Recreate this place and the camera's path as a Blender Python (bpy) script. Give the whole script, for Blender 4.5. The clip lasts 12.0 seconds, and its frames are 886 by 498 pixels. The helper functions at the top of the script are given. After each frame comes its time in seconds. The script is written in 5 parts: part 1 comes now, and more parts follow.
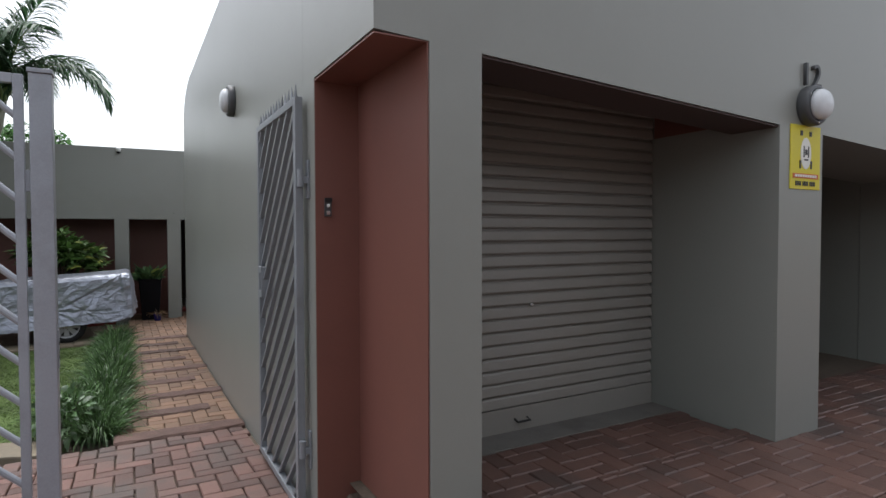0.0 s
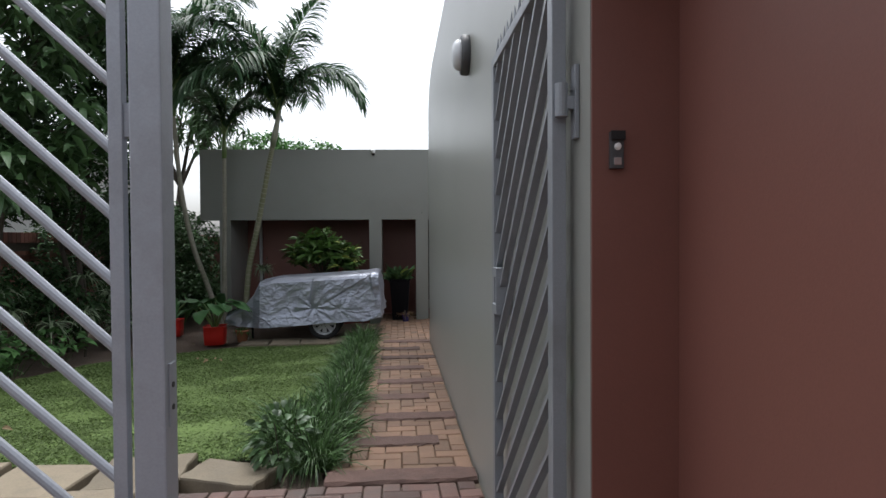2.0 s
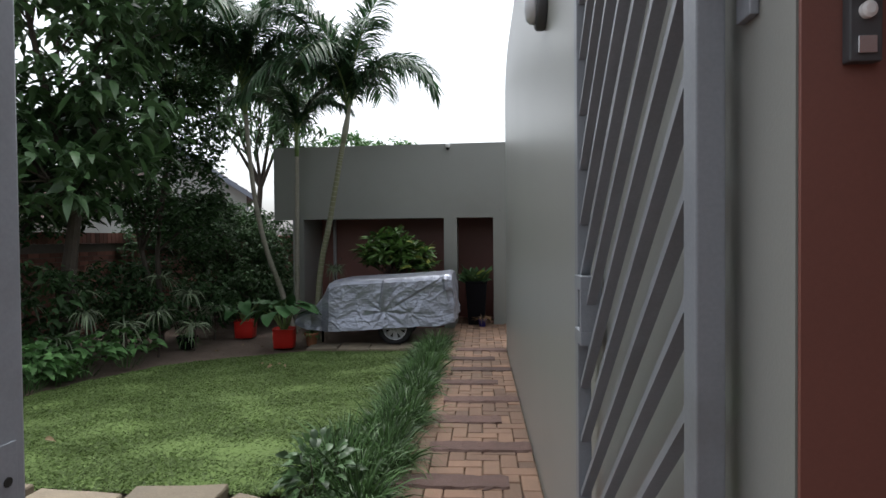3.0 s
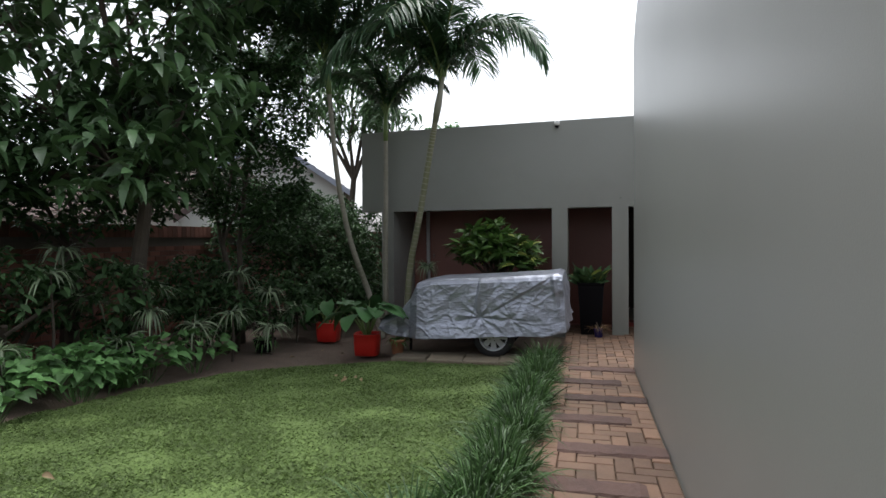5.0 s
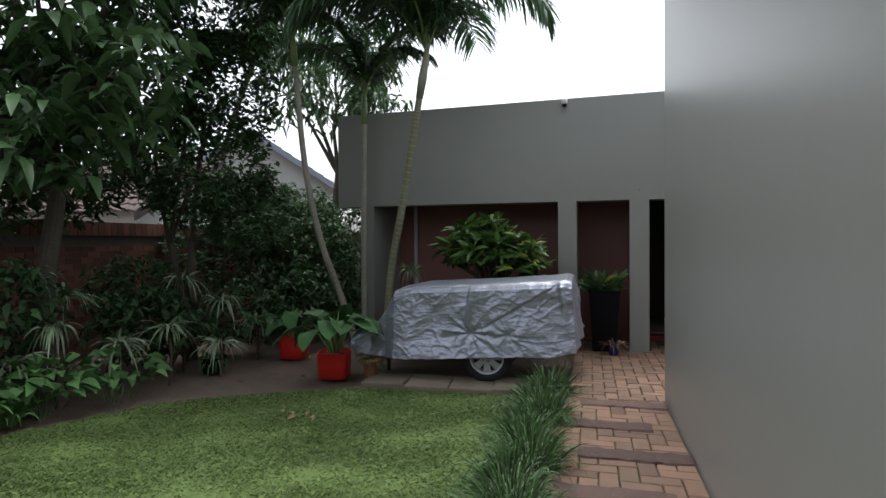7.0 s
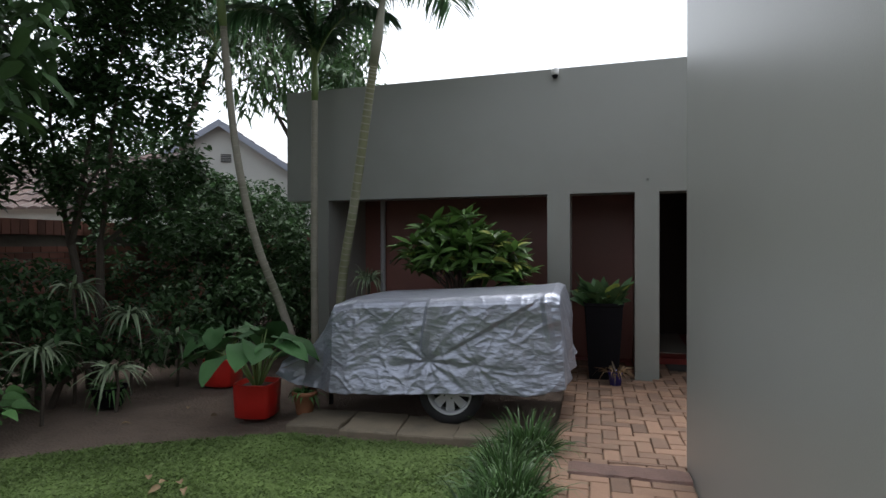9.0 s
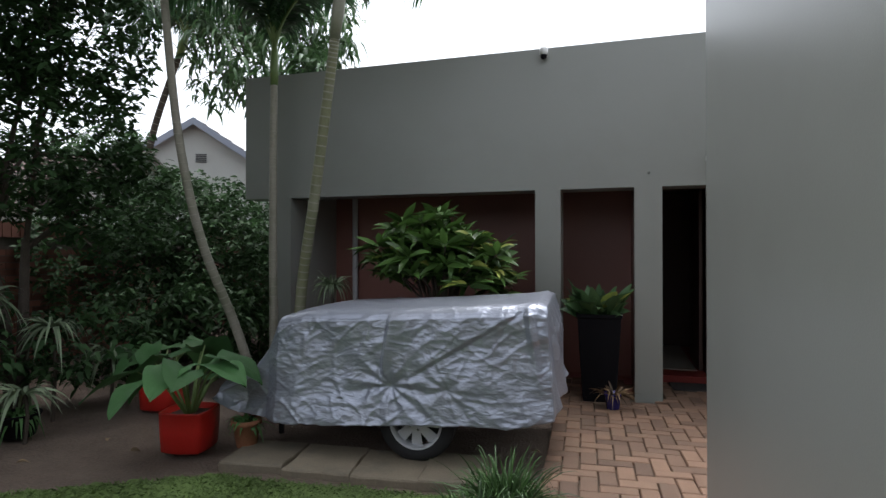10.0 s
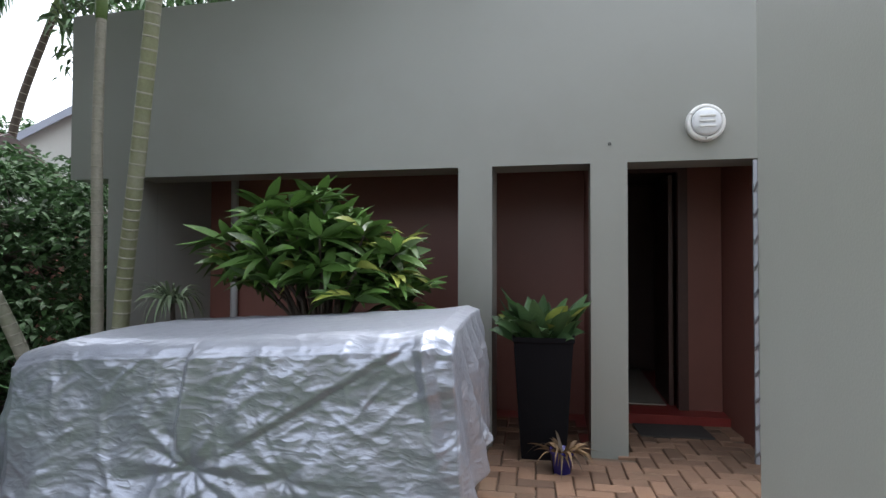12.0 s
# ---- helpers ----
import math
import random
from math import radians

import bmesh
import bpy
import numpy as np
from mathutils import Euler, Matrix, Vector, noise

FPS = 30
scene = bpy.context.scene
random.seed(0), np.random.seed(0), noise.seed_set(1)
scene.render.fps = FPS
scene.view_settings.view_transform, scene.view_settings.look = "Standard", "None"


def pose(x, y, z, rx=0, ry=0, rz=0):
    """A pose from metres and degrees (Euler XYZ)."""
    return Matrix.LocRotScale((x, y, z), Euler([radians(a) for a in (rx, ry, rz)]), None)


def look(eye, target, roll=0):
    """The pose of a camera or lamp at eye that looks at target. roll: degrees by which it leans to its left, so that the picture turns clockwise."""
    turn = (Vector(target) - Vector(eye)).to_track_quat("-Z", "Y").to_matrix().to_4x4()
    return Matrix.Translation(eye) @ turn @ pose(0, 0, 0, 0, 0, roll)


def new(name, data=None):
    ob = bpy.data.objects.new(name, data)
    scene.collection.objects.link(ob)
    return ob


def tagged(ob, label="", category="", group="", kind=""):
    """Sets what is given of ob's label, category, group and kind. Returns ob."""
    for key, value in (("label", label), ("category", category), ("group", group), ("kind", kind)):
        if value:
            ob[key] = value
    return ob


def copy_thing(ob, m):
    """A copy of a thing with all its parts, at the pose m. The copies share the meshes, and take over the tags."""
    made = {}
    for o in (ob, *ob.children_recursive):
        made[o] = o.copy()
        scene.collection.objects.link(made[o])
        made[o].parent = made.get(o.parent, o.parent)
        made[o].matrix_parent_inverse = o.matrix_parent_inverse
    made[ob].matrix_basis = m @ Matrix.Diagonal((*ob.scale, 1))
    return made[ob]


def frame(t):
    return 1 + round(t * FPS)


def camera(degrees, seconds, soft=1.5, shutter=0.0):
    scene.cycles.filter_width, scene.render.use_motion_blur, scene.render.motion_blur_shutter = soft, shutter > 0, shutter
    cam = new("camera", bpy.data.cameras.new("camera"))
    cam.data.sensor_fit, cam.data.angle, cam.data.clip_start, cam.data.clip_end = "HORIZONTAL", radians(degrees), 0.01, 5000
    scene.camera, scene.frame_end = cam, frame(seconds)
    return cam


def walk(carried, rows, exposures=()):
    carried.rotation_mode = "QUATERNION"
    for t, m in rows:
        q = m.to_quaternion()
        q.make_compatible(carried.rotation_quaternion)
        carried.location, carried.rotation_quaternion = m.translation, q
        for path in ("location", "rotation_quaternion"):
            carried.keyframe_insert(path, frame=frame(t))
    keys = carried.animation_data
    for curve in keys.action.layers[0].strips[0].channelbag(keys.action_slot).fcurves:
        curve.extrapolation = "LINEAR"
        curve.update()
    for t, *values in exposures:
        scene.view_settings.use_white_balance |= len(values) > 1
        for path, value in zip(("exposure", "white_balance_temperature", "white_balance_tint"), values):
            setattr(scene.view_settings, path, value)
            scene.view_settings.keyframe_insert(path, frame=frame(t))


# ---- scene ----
cam = camera(75.9, 12.0)
METRES, EYE, TILT, LEAN, TURN = 9.0, 1.8, 0.0, 0.0, -29.0
ROWS = [
    (0.0, 0.0, 0.0, 0.0, -0.0, -1.62, 0.11),
    (0.5, -0.0107, 0.0355, -0.0011, 5.67, -1.56, 0.17),
    (1.0, -0.0214, 0.0742, -0.0038, 11.54, -1.44, 0.35),
    (1.5, -0.031, 0.1147, -0.0071, 18.68, -1.24, 0.22),
    (2.0, -0.0433, 0.155, -0.0098, 24.41, -1.14, 0.35),
    (2.5, -0.0569, 0.1943, -0.0112, 28.04, -1.09, 0.41),
    (3.0, -0.0706, 0.2348, -0.0117, 32.78, -1.07, 0.54),
    (3.5, -0.0902, 0.2716, -0.0165, 37.79, -0.96, 0.58),
    (5.5, -0.1877, 0.3949, -0.0244, 43.24, -0.96, 0.41),
    (6.0, -0.2087, 0.4285, -0.0253, 43.38, -0.94, 0.34),
    (6.5, -0.2294, 0.462, -0.027, 43.45, -0.83, 0.29),
    (7.0, -0.2503, 0.4955, -0.0289, 43.48, -0.72, 0.35),
    (9.0, -0.3254, 0.6445, -0.0323, 43.63, -0.35, 0.12),
    (9.5, -0.3464, 0.6833, -0.0347, 43.5, -0.06, 0.06),
    (10.0, -0.3687, 0.7228, -0.0361, 43.04, 0.26, 0.07),
    (10.5, -0.3907, 0.7639, -0.0392, 42.23, 0.46, -0.06),
    (11.0, -0.4115, 0.8033, -0.0402, 41.1, 0.63, -0.06),
    (11.5, -0.4312, 0.842, -0.0416, 39.52, 0.97, -0.01),
    (12.0, -0.4491, 0.883, -0.0453, 38.1, 1.31, -0.15),
]
EXPOSURE = [(0.0, 1.12, 6250, 10), (1.5, 1.06, 6250, 10), (2.5, 1.02, 6250, 10), (3.5, 1.13, 6300, 10), (6.5, 1.2, 6250, 10), (9.5, 1.25, 6200, 10), (10.5, 1.5, 6150, 10), (11.2, 1.75, 6100, 10), (12.0, 2.2, 6150, 10)]
walk(cam, [(t, pose(0, 0, EYE, TILT, LEAN, TURN) @ pose(METRES * x, METRES * y, METRES * z, 90 + pitch, roll, yaw)) for t, x, y, z, yaw, pitch, roll in ROWS], EXPOSURE)

# ---- world and light ----
world = bpy.data.worlds.new("overcast_sky")
scene.world = world
world.use_nodes = True
wn, wl = world.node_tree.nodes, world.node_tree.links
sky = wn.new("ShaderNodeTexSky")
sky.sky_type = "NISHITA"
sky.sun_disc = False
sky.sun_elevation, sky.sun_rotation = radians(72), radians(352)
sky.air_density, sky.dust_density, sky.ozone_density = 1.0, 4.0, 1.0
grey = wn.new("ShaderNodeHueSaturation")
grey.inputs["Saturation"].default_value = 0.22
wl.new(sky.outputs["Color"], grey.inputs["Color"])
wl.new(grey.outputs["Color"], wn["Background"].inputs["Color"])
wn["Background"].inputs["Strength"].default_value = 0.15
sun = new("sun", bpy.data.lights.new("sun", "SUN"))
sun.data.energy, sun.data.angle, sun.data.color = 0.6, radians(40), (1.0, 0.98, 0.95)
sun.matrix_world = look((-1, 13, 22), (0, 6, 0))


# ---- materials ----
def material(name, colour, rough=0.7, metal=0.0, vary=0.15, scale=4.0, fine=60.0, bump=0.2, depth=0.004, spread=0.0, spec=0.5, leaf=0.0, stain=None, stain_scale=1.5, stain_amount=0.5):
    """Base colour varied at two scales, fine relief, a random shift per piece or island, optional stains and leaf translucency."""
    m = bpy.data.materials.new(name)
    m.use_nodes = True
    n, l = m.node_tree.nodes, m.node_tree.links
    p = n["Principled BSDF"]
    p.inputs["Roughness"].default_value, p.inputs["Metallic"].default_value = rough, metal
    p.inputs["Specular IOR Level"].default_value = spec
    pos = n.new("ShaderNodeNewGeometry")
    a, b = n.new("ShaderNodeTexNoise"), n.new("ShaderNodeTexNoise")
    for tex, s, d in ((a, scale, 4), (b, fine, 2)):
        tex.inputs["Scale"].default_value, tex.inputs["Detail"].default_value = s, d
        l.new(pos.outputs["Position"], tex.inputs["Vector"])
    add = n.new("ShaderNodeMath")
    add.operation = "ADD"
    l.new(a.outputs["Fac"], add.inputs[0])
    l.new(b.outputs["Fac"], add.inputs[1])
    last = add.outputs[0]
    if spread:
        info = n.new("ShaderNodeObjectInfo")
        r = n.new("ShaderNodeMath")
        r.operation = "ADD"
        l.new(info.outputs["Random"], r.inputs[0])
        l.new(pos.outputs["Random Per Island"], r.inputs[1])
        f = n.new("ShaderNodeMath")
        f.operation = "FRACT"
        l.new(r.outputs[0], f.inputs[0])
        mm = n.new("ShaderNodeMath")
        mm.operation = "MULTIPLY_ADD"
        mm.inputs[1].default_value = spread / max(vary, 0.01)
        l.new(f.outputs[0], mm.inputs[0])
        l.new(last, mm.inputs[2])
        off = n.new("ShaderNodeMath")
        off.operation = "SUBTRACT"
        off.inputs[1].default_value = 0.5 * spread / max(vary, 0.01)
        l.new(mm.outputs[0], off.inputs[0])
        last = off.outputs[0]
    ramp = n.new("ShaderNodeMapRange")
    ramp.inputs["From Min"].default_value, ramp.inputs["From Max"].default_value = 0.0, 2.0
    ramp.inputs["To Min"].default_value, ramp.inputs["To Max"].default_value = 1 - 2 * vary, 1 + 2 * vary
    ramp.clamp = False
    l.new(last, ramp.inputs["Value"])
    mul = n.new("ShaderNodeVectorMath")
    mul.operation = "MULTIPLY"
    mul.inputs[0].default_value = colour
    l.new(ramp.outputs["Result"], mul.inputs[1])
    out = mul.outputs[0]
    if stain:
        st = n.new("ShaderNodeTexNoise")
        st.inputs["Scale"].default_value, st.inputs["Detail"].default_value, st.inputs["Roughness"].default_value = stain_scale, 6, 0.65
        l.new(pos.outputs["Position"], st.inputs["Vector"])
        cut = n.new("ShaderNodeMapRange")
        cut.inputs["From Min"].default_value, cut.inputs["From Max"].default_value, cut.inputs["To Max"].default_value = 0.5, 0.68, stain_amount
        l.new(st.outputs["Fac"], cut.inputs["Value"])
        mix = n.new("ShaderNodeMix")
        mix.data_type = "RGBA"
        l.new(cut.outputs["Result"], mix.inputs["Factor"])
        l.new(out, mix.inputs["A"])
        mix.inputs["B"].default_value = (*stain, 1)
        out = mix.outputs["Result"]
    l.new(out, p.inputs["Base Color"])
    if bump:
        bp = n.new("ShaderNodeBump")
        bp.inputs["Strength"].default_value, bp.inputs["Distance"].default_value = bump, depth
        l.new(add.outputs[0], bp.inputs["Height"])
        l.new(bp.outputs["Normal"], p.inputs["Normal"])
    if leaf:
        tr = n.new("ShaderNodeBsdfTranslucent")
        l.new(out, tr.inputs["Color"])
        mx = n.new("ShaderNodeMixShader")
        mx.inputs[0].default_value = leaf
        l.new(p.outputs[0], mx.inputs[1])
        l.new(tr.outputs[0], mx.inputs[2])
        l.new(mx.outputs[0], n["Material Output"].inputs["Surface"])
    return m


PAINT = material("grey_green_paint", (0.25, 0.255, 0.232), 0.36, vary=0.05, scale=0.9, fine=220, bump=0.12, depth=0.002, stain=(0.2, 0.2, 0.178), stain_scale=0.5, stain_amount=0.35)
BROWN = material("red_brown_paint", (0.175, 0.07, 0.053), 0.5, vary=0.08, scale=1.2, fine=200, bump=0.12, depth=0.002, stain=(0.13, 0.055, 0.043), stain_scale=0.8, stain_amount=0.4)
# dark brown paint; on the hall's inner wall the darkness is painted shade
DARKPAINT_SHADE = material("dark_paint_and_shade", (0.06, 0.035, 0.03), 0.6, vary=0.1)
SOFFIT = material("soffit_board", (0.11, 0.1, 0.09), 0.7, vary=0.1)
STEEL = material("grey_enamelled_steel", (0.33, 0.35, 0.39), 0.38, metal=0.15, vary=0.1, scale=3, fine=150, bump=0.15, depth=0.001, stain=(0.2, 0.2, 0.2), stain_scale=4, stain_amount=0.4)
GATE_STEEL = material("weathered_gate_steel", (0.23, 0.245, 0.265), 0.42, metal=0.15, vary=0.12, scale=3, fine=150, bump=0.15, depth=0.001, stain=(0.15, 0.15, 0.15), stain_scale=4, stain_amount=0.4)
HALLTILE = material("grey_hall_tile", (0.26, 0.24, 0.2), 0.4, vary=0.1, scale=3, bump=0.1)
SHUTTER = material("roller_shutter_enamel", (0.27, 0.255, 0.232), 0.45, metal=0.1, vary=0.08, scale=1.5, fine=90, bump=0.1, stain=(0.25, 0.23, 0.2), stain_scale=1.2, stain_amount=0.5)
BRICK_PATH = material("tan_clay_paver", (0.152, 0.089, 0.056), 0.75, vary=0.2, scale=7, fine=90, bump=0.5, spread=0.35, stain=(0.11, 0.08, 0.05), stain_scale=2, stain_amount=0.45)
BRICK_COURT = material("dark_red_clay_paver", (0.115, 0.062, 0.05), 0.72, vary=0.22, scale=6, fine=90, bump=0.55, spread=0.4, stain=(0.075, 0.062, 0.055), stain_scale=1.3, stain_amount=0.85)
BRICK_DRIVE = material("damp_brown_paver", (0.115, 0.062, 0.048), 0.5, vary=0.25, scale=5, fine=90, bump=0.5, spread=0.2, stain=(0.05, 0.045, 0.042), stain_scale=1.6, stain_amount=0.75)
BRICK_WALL = material("boundary_face_brick", (0.17, 0.07, 0.05), 0.8, vary=0.2, scale=6, fine=80, bump=0.5, spread=0.4)
MORTAR = material("mortar", (0.12, 0.1, 0.085), 0.95, vary=0.2, scale=20, bump=0.5)
JOINT = material("sandy_joint", (0.105, 0.08, 0.058), 0.95, vary=0.3, scale=20, bump=0.5)
SLEEPER = material("weathered_sleeper_wood", (0.082, 0.046, 0.036), 0.8, vary=0.28, scale=9, fine=120, bump=0.9, depth=0.006, spread=0.3, stain=(0.05, 0.03, 0.025), stain_scale=5, stain_amount=0.6)
SLAB = material("sandstone_slab", (0.2, 0.165, 0.115), 0.8, vary=0.18, scale=5, fine=70, bump=0.5, spread=0.2, stain=(0.12, 0.105, 0.08), stain_scale=3, stain_amount=0.6)
CONCRETE = material("stained_concrete", (0.15, 0.14, 0.125), 0.8, vary=0.2, scale=5, fine=70, bump=0.4, stain=(0.09, 0.08, 0.07), stain_scale=3, stain_amount=0.7)
SOIL = material("damp_soil", (0.12, 0.088, 0.066), 0.95, vary=0.35, scale=5, fine=45, bump=1.0, depth=0.02, stain=(0.14, 0.1, 0.075), stain_scale=1.2, stain_amount=0.5)
TURF = material("turf_ground", (0.1, 0.155, 0.035), 0.9, vary=0.3, scale=3, fine=50, bump=0.8, depth=0.01, stain=(0.075, 0.11, 0.03), stain_scale=1.3, stain_amount=0.4)
GRASS = material("lawn_blades", (0.1, 0.15, 0.043), 0.6, vary=0.16, scale=1.6, fine=9, bump=0, spread=0.35, leaf=0.3, spec=0.3)
LIRIOPE = material("strap_leaf_green", (0.055, 0.108, 0.034), 0.45, vary=0.2, scale=4, bump=0, spread=0.6, leaf=0.25, spec=0.32)
LEAF_BIG = material("large_leaf_green", (0.068, 0.128, 0.05), 0.4, vary=0.2, scale=2, bump=0, spread=0.5, leaf=0.25)
LEAF_FINE = material("small_leaf_green", (0.043, 0.085, 0.032), 0.6, vary=0.25, scale=1.5, bump=0, spread=0.5, leaf=0.25, spec=0.18)
LEAF_LOW = material("ground_cover_green", (0.1, 0.21, 0.068), 0.55, spec=0.25, vary=0.2, scale=3, bump=0, spread=0.5, leaf=0.25)
LEAF_WIDE = material("wide_leaf_green", (0.052, 0.125, 0.042), 0.55, spec=0.25, vary=0.15, scale=6, bump=0, spread=0.4, leaf=0.2)
LEAF_PALM = material("palm_leaflet_green", (0.045, 0.1, 0.042), 0.42, vary=0.2, scale=2, bump=0, spread=0.4, leaf=0.3)
LEAF_CROTON = material("croton_leaf_green", (0.08, 0.155, 0.035), 0.38, vary=0.2, scale=3, bump=0, spread=0.55, leaf=0.2)
LEAF_YELLOW = material("croton_yellow_leaf", (0.32, 0.36, 0.08), 0.4, vary=0.2, scale=25, bump=0, spread=0.4, leaf=0.2)
LEAF_STRIPE = material("pale_striped_strap_leaf", (0.21, 0.27, 0.16), 0.5, vary=0.2, scale=6, bump=0, spread=0.5, leaf=0.2)
LEAF_BROM = material("dry_bromeliad_leaf", (0.16, 0.1, 0.05), 0.6, vary=0.25, scale=8, bump=0, spread=0.6, leaf=0.15)
LEAF_DEAD = material("fallen_leaf_tan", (0.2, 0.14, 0.075), 0.8, vary=0.25, scale=10, bump=0, spread=0.5)
BARK = material("dark_bark", (0.07, 0.055, 0.042), 0.9, vary=0.3, scale=8, fine=70, bump=0.9, depth=0.01)
PALM_GREY = material("palm_trunk_grey", (0.27, 0.25, 0.2), 0.7, vary=0.2, scale=6, fine=60, bump=0.5, stain=(0.13, 0.145, 0.08), stain_scale=2.5, stain_amount=0.6)
PALM_GREEN = material("palm_trunk_green", (0.17, 0.175, 0.095), 0.6, vary=0.2, scale=5, fine=60, bump=0.4, stain=(0.25, 0.24, 0.18), stain_scale=3, stain_amount=0.6)
PALM_RING = material("palm_ring_scar", (0.28, 0.265, 0.21), 0.8, vary=0.2)
PALM_SHAFT = material("pale_palm_crownshaft", (0.27, 0.27, 0.21), 0.55, vary=0.15, scale=4, bump=0.2, stain=(0.16, 0.19, 0.09), stain_scale=2, stain_amount=0.5)
SHAFT = material("palm_crownshaft", (0.13, 0.19, 0.06), 0.5, vary=0.15)
RED = material("red_glazed_pot", (0.5, 0.02, 0.014), 0.35, vary=0.1, scale=5, bump=0.1)
BLACKPOT = material("matt_black_pot", (0.006, 0.0055, 0.007), 0.8, spec=0.12, vary=0.2, scale=5, bump=0.2)
BLUEPOT = material("blue_glazed_pot", (0.03, 0.025, 0.16), 0.25, vary=0.1, scale=8, bump=0.1)
TERRACOTTA = material("terracotta", (0.28, 0.12, 0.06), 0.8, vary=0.2, scale=8, bump=0.3)
RUBBER = material("tyre_rubber", (0.014, 0.014, 0.015), 0.8, vary=0.2, scale=12, bump=0.3)
RIM = material("silver_rim_paint", (0.55, 0.56, 0.58), 0.4, metal=0.2, vary=0.08, scale=6, bump=0.05)
BLACKMETAL = material("black_steel", (0.02, 0.02, 0.021), 0.5, metal=0.4, vary=0.2)
WHITEPLASTIC = material("white_plastic", (0.7, 0.7, 0.68), 0.4, vary=0.05, bump=0.05)
GREYPLASTIC = material("dark_grey_plastic", (0.06, 0.062, 0.065), 0.45, vary=0.1, bump=0.05)
DIFFUSER = material("prismatic_lamp_glass", (0.62, 0.64, 0.66), 0.25, vary=0.08, scale=30, fine=200, bump=0.5)
CHROME = material("bright_metal", (0.6, 0.6, 0.6), 0.25, metal=0.9, vary=0.1, bump=0.1)
YELLOW = material("yellow_sign_board", (0.62, 0.53, 0.02), 0.5, vary=0.06, scale=3, bump=0.05)
ORANGE = material("orange_sign_band", (0.55, 0.13, 0.02), 0.5, vary=0.05, bump=0)
BLACKINK = material("black_sign_ink", (0.02, 0.02, 0.018), 0.5, vary=0.05, bump=0)
WHITEINK = material("white_sign_ink", (0.75, 0.74, 0.68), 0.5, vary=0.05, bump=0)
PIPE = material("grey_drain_pipe", (0.36, 0.36, 0.37), 0.45, vary=0.08, scale=3, bump=0.1)
MAT = material("coir_door_mat", (0.03, 0.027, 0.025), 0.95, vary=0.3, scale=40, fine=300, bump=1)
REDFLOOR = material("polished_red_floor", (0.2, 0.03, 0.025), 0.4, vary=0.15, scale=4, bump=0.1)
DARKWOOD = material("dark_stained_wood", (0.05, 0.024, 0.019), 0.5, vary=0.2, scale=7, bump=0.2)
WHITEWALL = material("neighbour_white_plaster", (0.5, 0.51, 0.48), 0.8, vary=0.08, scale=1.5, bump=0.2, stain=(0.45, 0.45, 0.42), stain_scale=0.7, stain_amount=0.5)
ROOFTILE = material("clay_roof_tile", (0.075, 0.045, 0.036), 0.8, vary=0.25, scale=3, fine=40, bump=0.4, spread=0.35, stain=(0.09, 0.08, 0.07), stain_scale=1, stain_amount=0.6)
FASCIA = material("blue_grey_fascia", (0.3, 0.33, 0.4), 0.5, vary=0.08)
GLASS_DARK = material("dark_window_glass", (0.02, 0.022, 0.025), 0.08, vary=0.05, bump=0)


def tarp_material():
    """Silver woven tarpaulin: half-metallic sheen with fine creases."""
    m = material("silver_tarpaulin", (0.335, 0.355, 0.415), 0.34, metal=0.52, vary=0.12, scale=3, fine=180, bump=0.15, depth=0.001, stain=(0.33, 0.34, 0.37), stain_scale=2.5, stain_amount=0.5)
    n, l = m.node_tree.nodes, m.node_tree.links
    p = n["Principled BSDF"]
    geo = n.new("ShaderNodeNewGeometry")
    warp = n.new("ShaderNodeTexNoise")
    warp.inputs["Scale"].default_value, warp.inputs["Detail"].default_value = 3.0, 3
    l.new(geo.outputs["Position"], warp.inputs["Vector"])
    mixv = n.new("ShaderNodeVectorMath")
    mixv.operation = "MULTIPLY_ADD"
    mixv.inputs[1].default_value = (0.15, 0.15, 0.15)
    l.new(warp.outputs["Color"], mixv.inputs[0])
    l.new(geo.outputs["Position"], mixv.inputs[2])
    heights = []
    for turn, stretch, scale in ((50, 0.35, 10.0), (-48, 0.35, 13.0), (8, 0.4, 30.0)):
        mp = n.new("ShaderNodeMapping")
        mp.inputs["Rotation"].default_value = (0, radians(turn), 0)
        mp.inputs["Scale"].default_value = (stretch, 1.0, 1.0)
        l.new(mixv.outputs[0], mp.inputs["Vector"])
        tex = n.new("ShaderNodeTexNoise")
        tex.inputs["Scale"].default_value, tex.inputs["Detail"].default_value = scale, 1.5
        l.new(mp.outputs[0], tex.inputs["Vector"])
        sub = n.new("ShaderNodeMath")
        sub.operation = "SUBTRACT"
        sub.inputs[1].default_value = 0.5
        l.new(tex.outputs["Fac"], sub.inputs[0])
        crease = n.new("ShaderNodeMath")
        crease.operation = "ABSOLUTE"
        l.new(sub.outputs[0], crease.inputs[0])
        heights.append(crease.outputs[0])
    total = heights[0]
    for h in heights[1:]:
        plus = n.new("ShaderNodeMath")
        plus.operation = "ADD"
        l.new(total, plus.inputs[0])
        l.new(h, plus.inputs[1])
        total = plus.outputs[0]
    b = n.new("ShaderNodeBump")
    b.invert = True
    b.inputs["Strength"].default_value, b.inputs["Distance"].default_value = 0.35, 0.02
    l.new(total, b.inputs["Height"])
    l.new(b.outputs["Normal"], p.inputs["Normal"])
    return m


TARP = tarp_material()


# ---- mesh helpers ----
def mesh_object(name, data, mat, parent=None, label=""):
    ob = new(name, data)
    if mat and not data.materials:
        data.materials.append(mat)
    if parent:
        ob.parent = parent
    return tagged(ob, label)


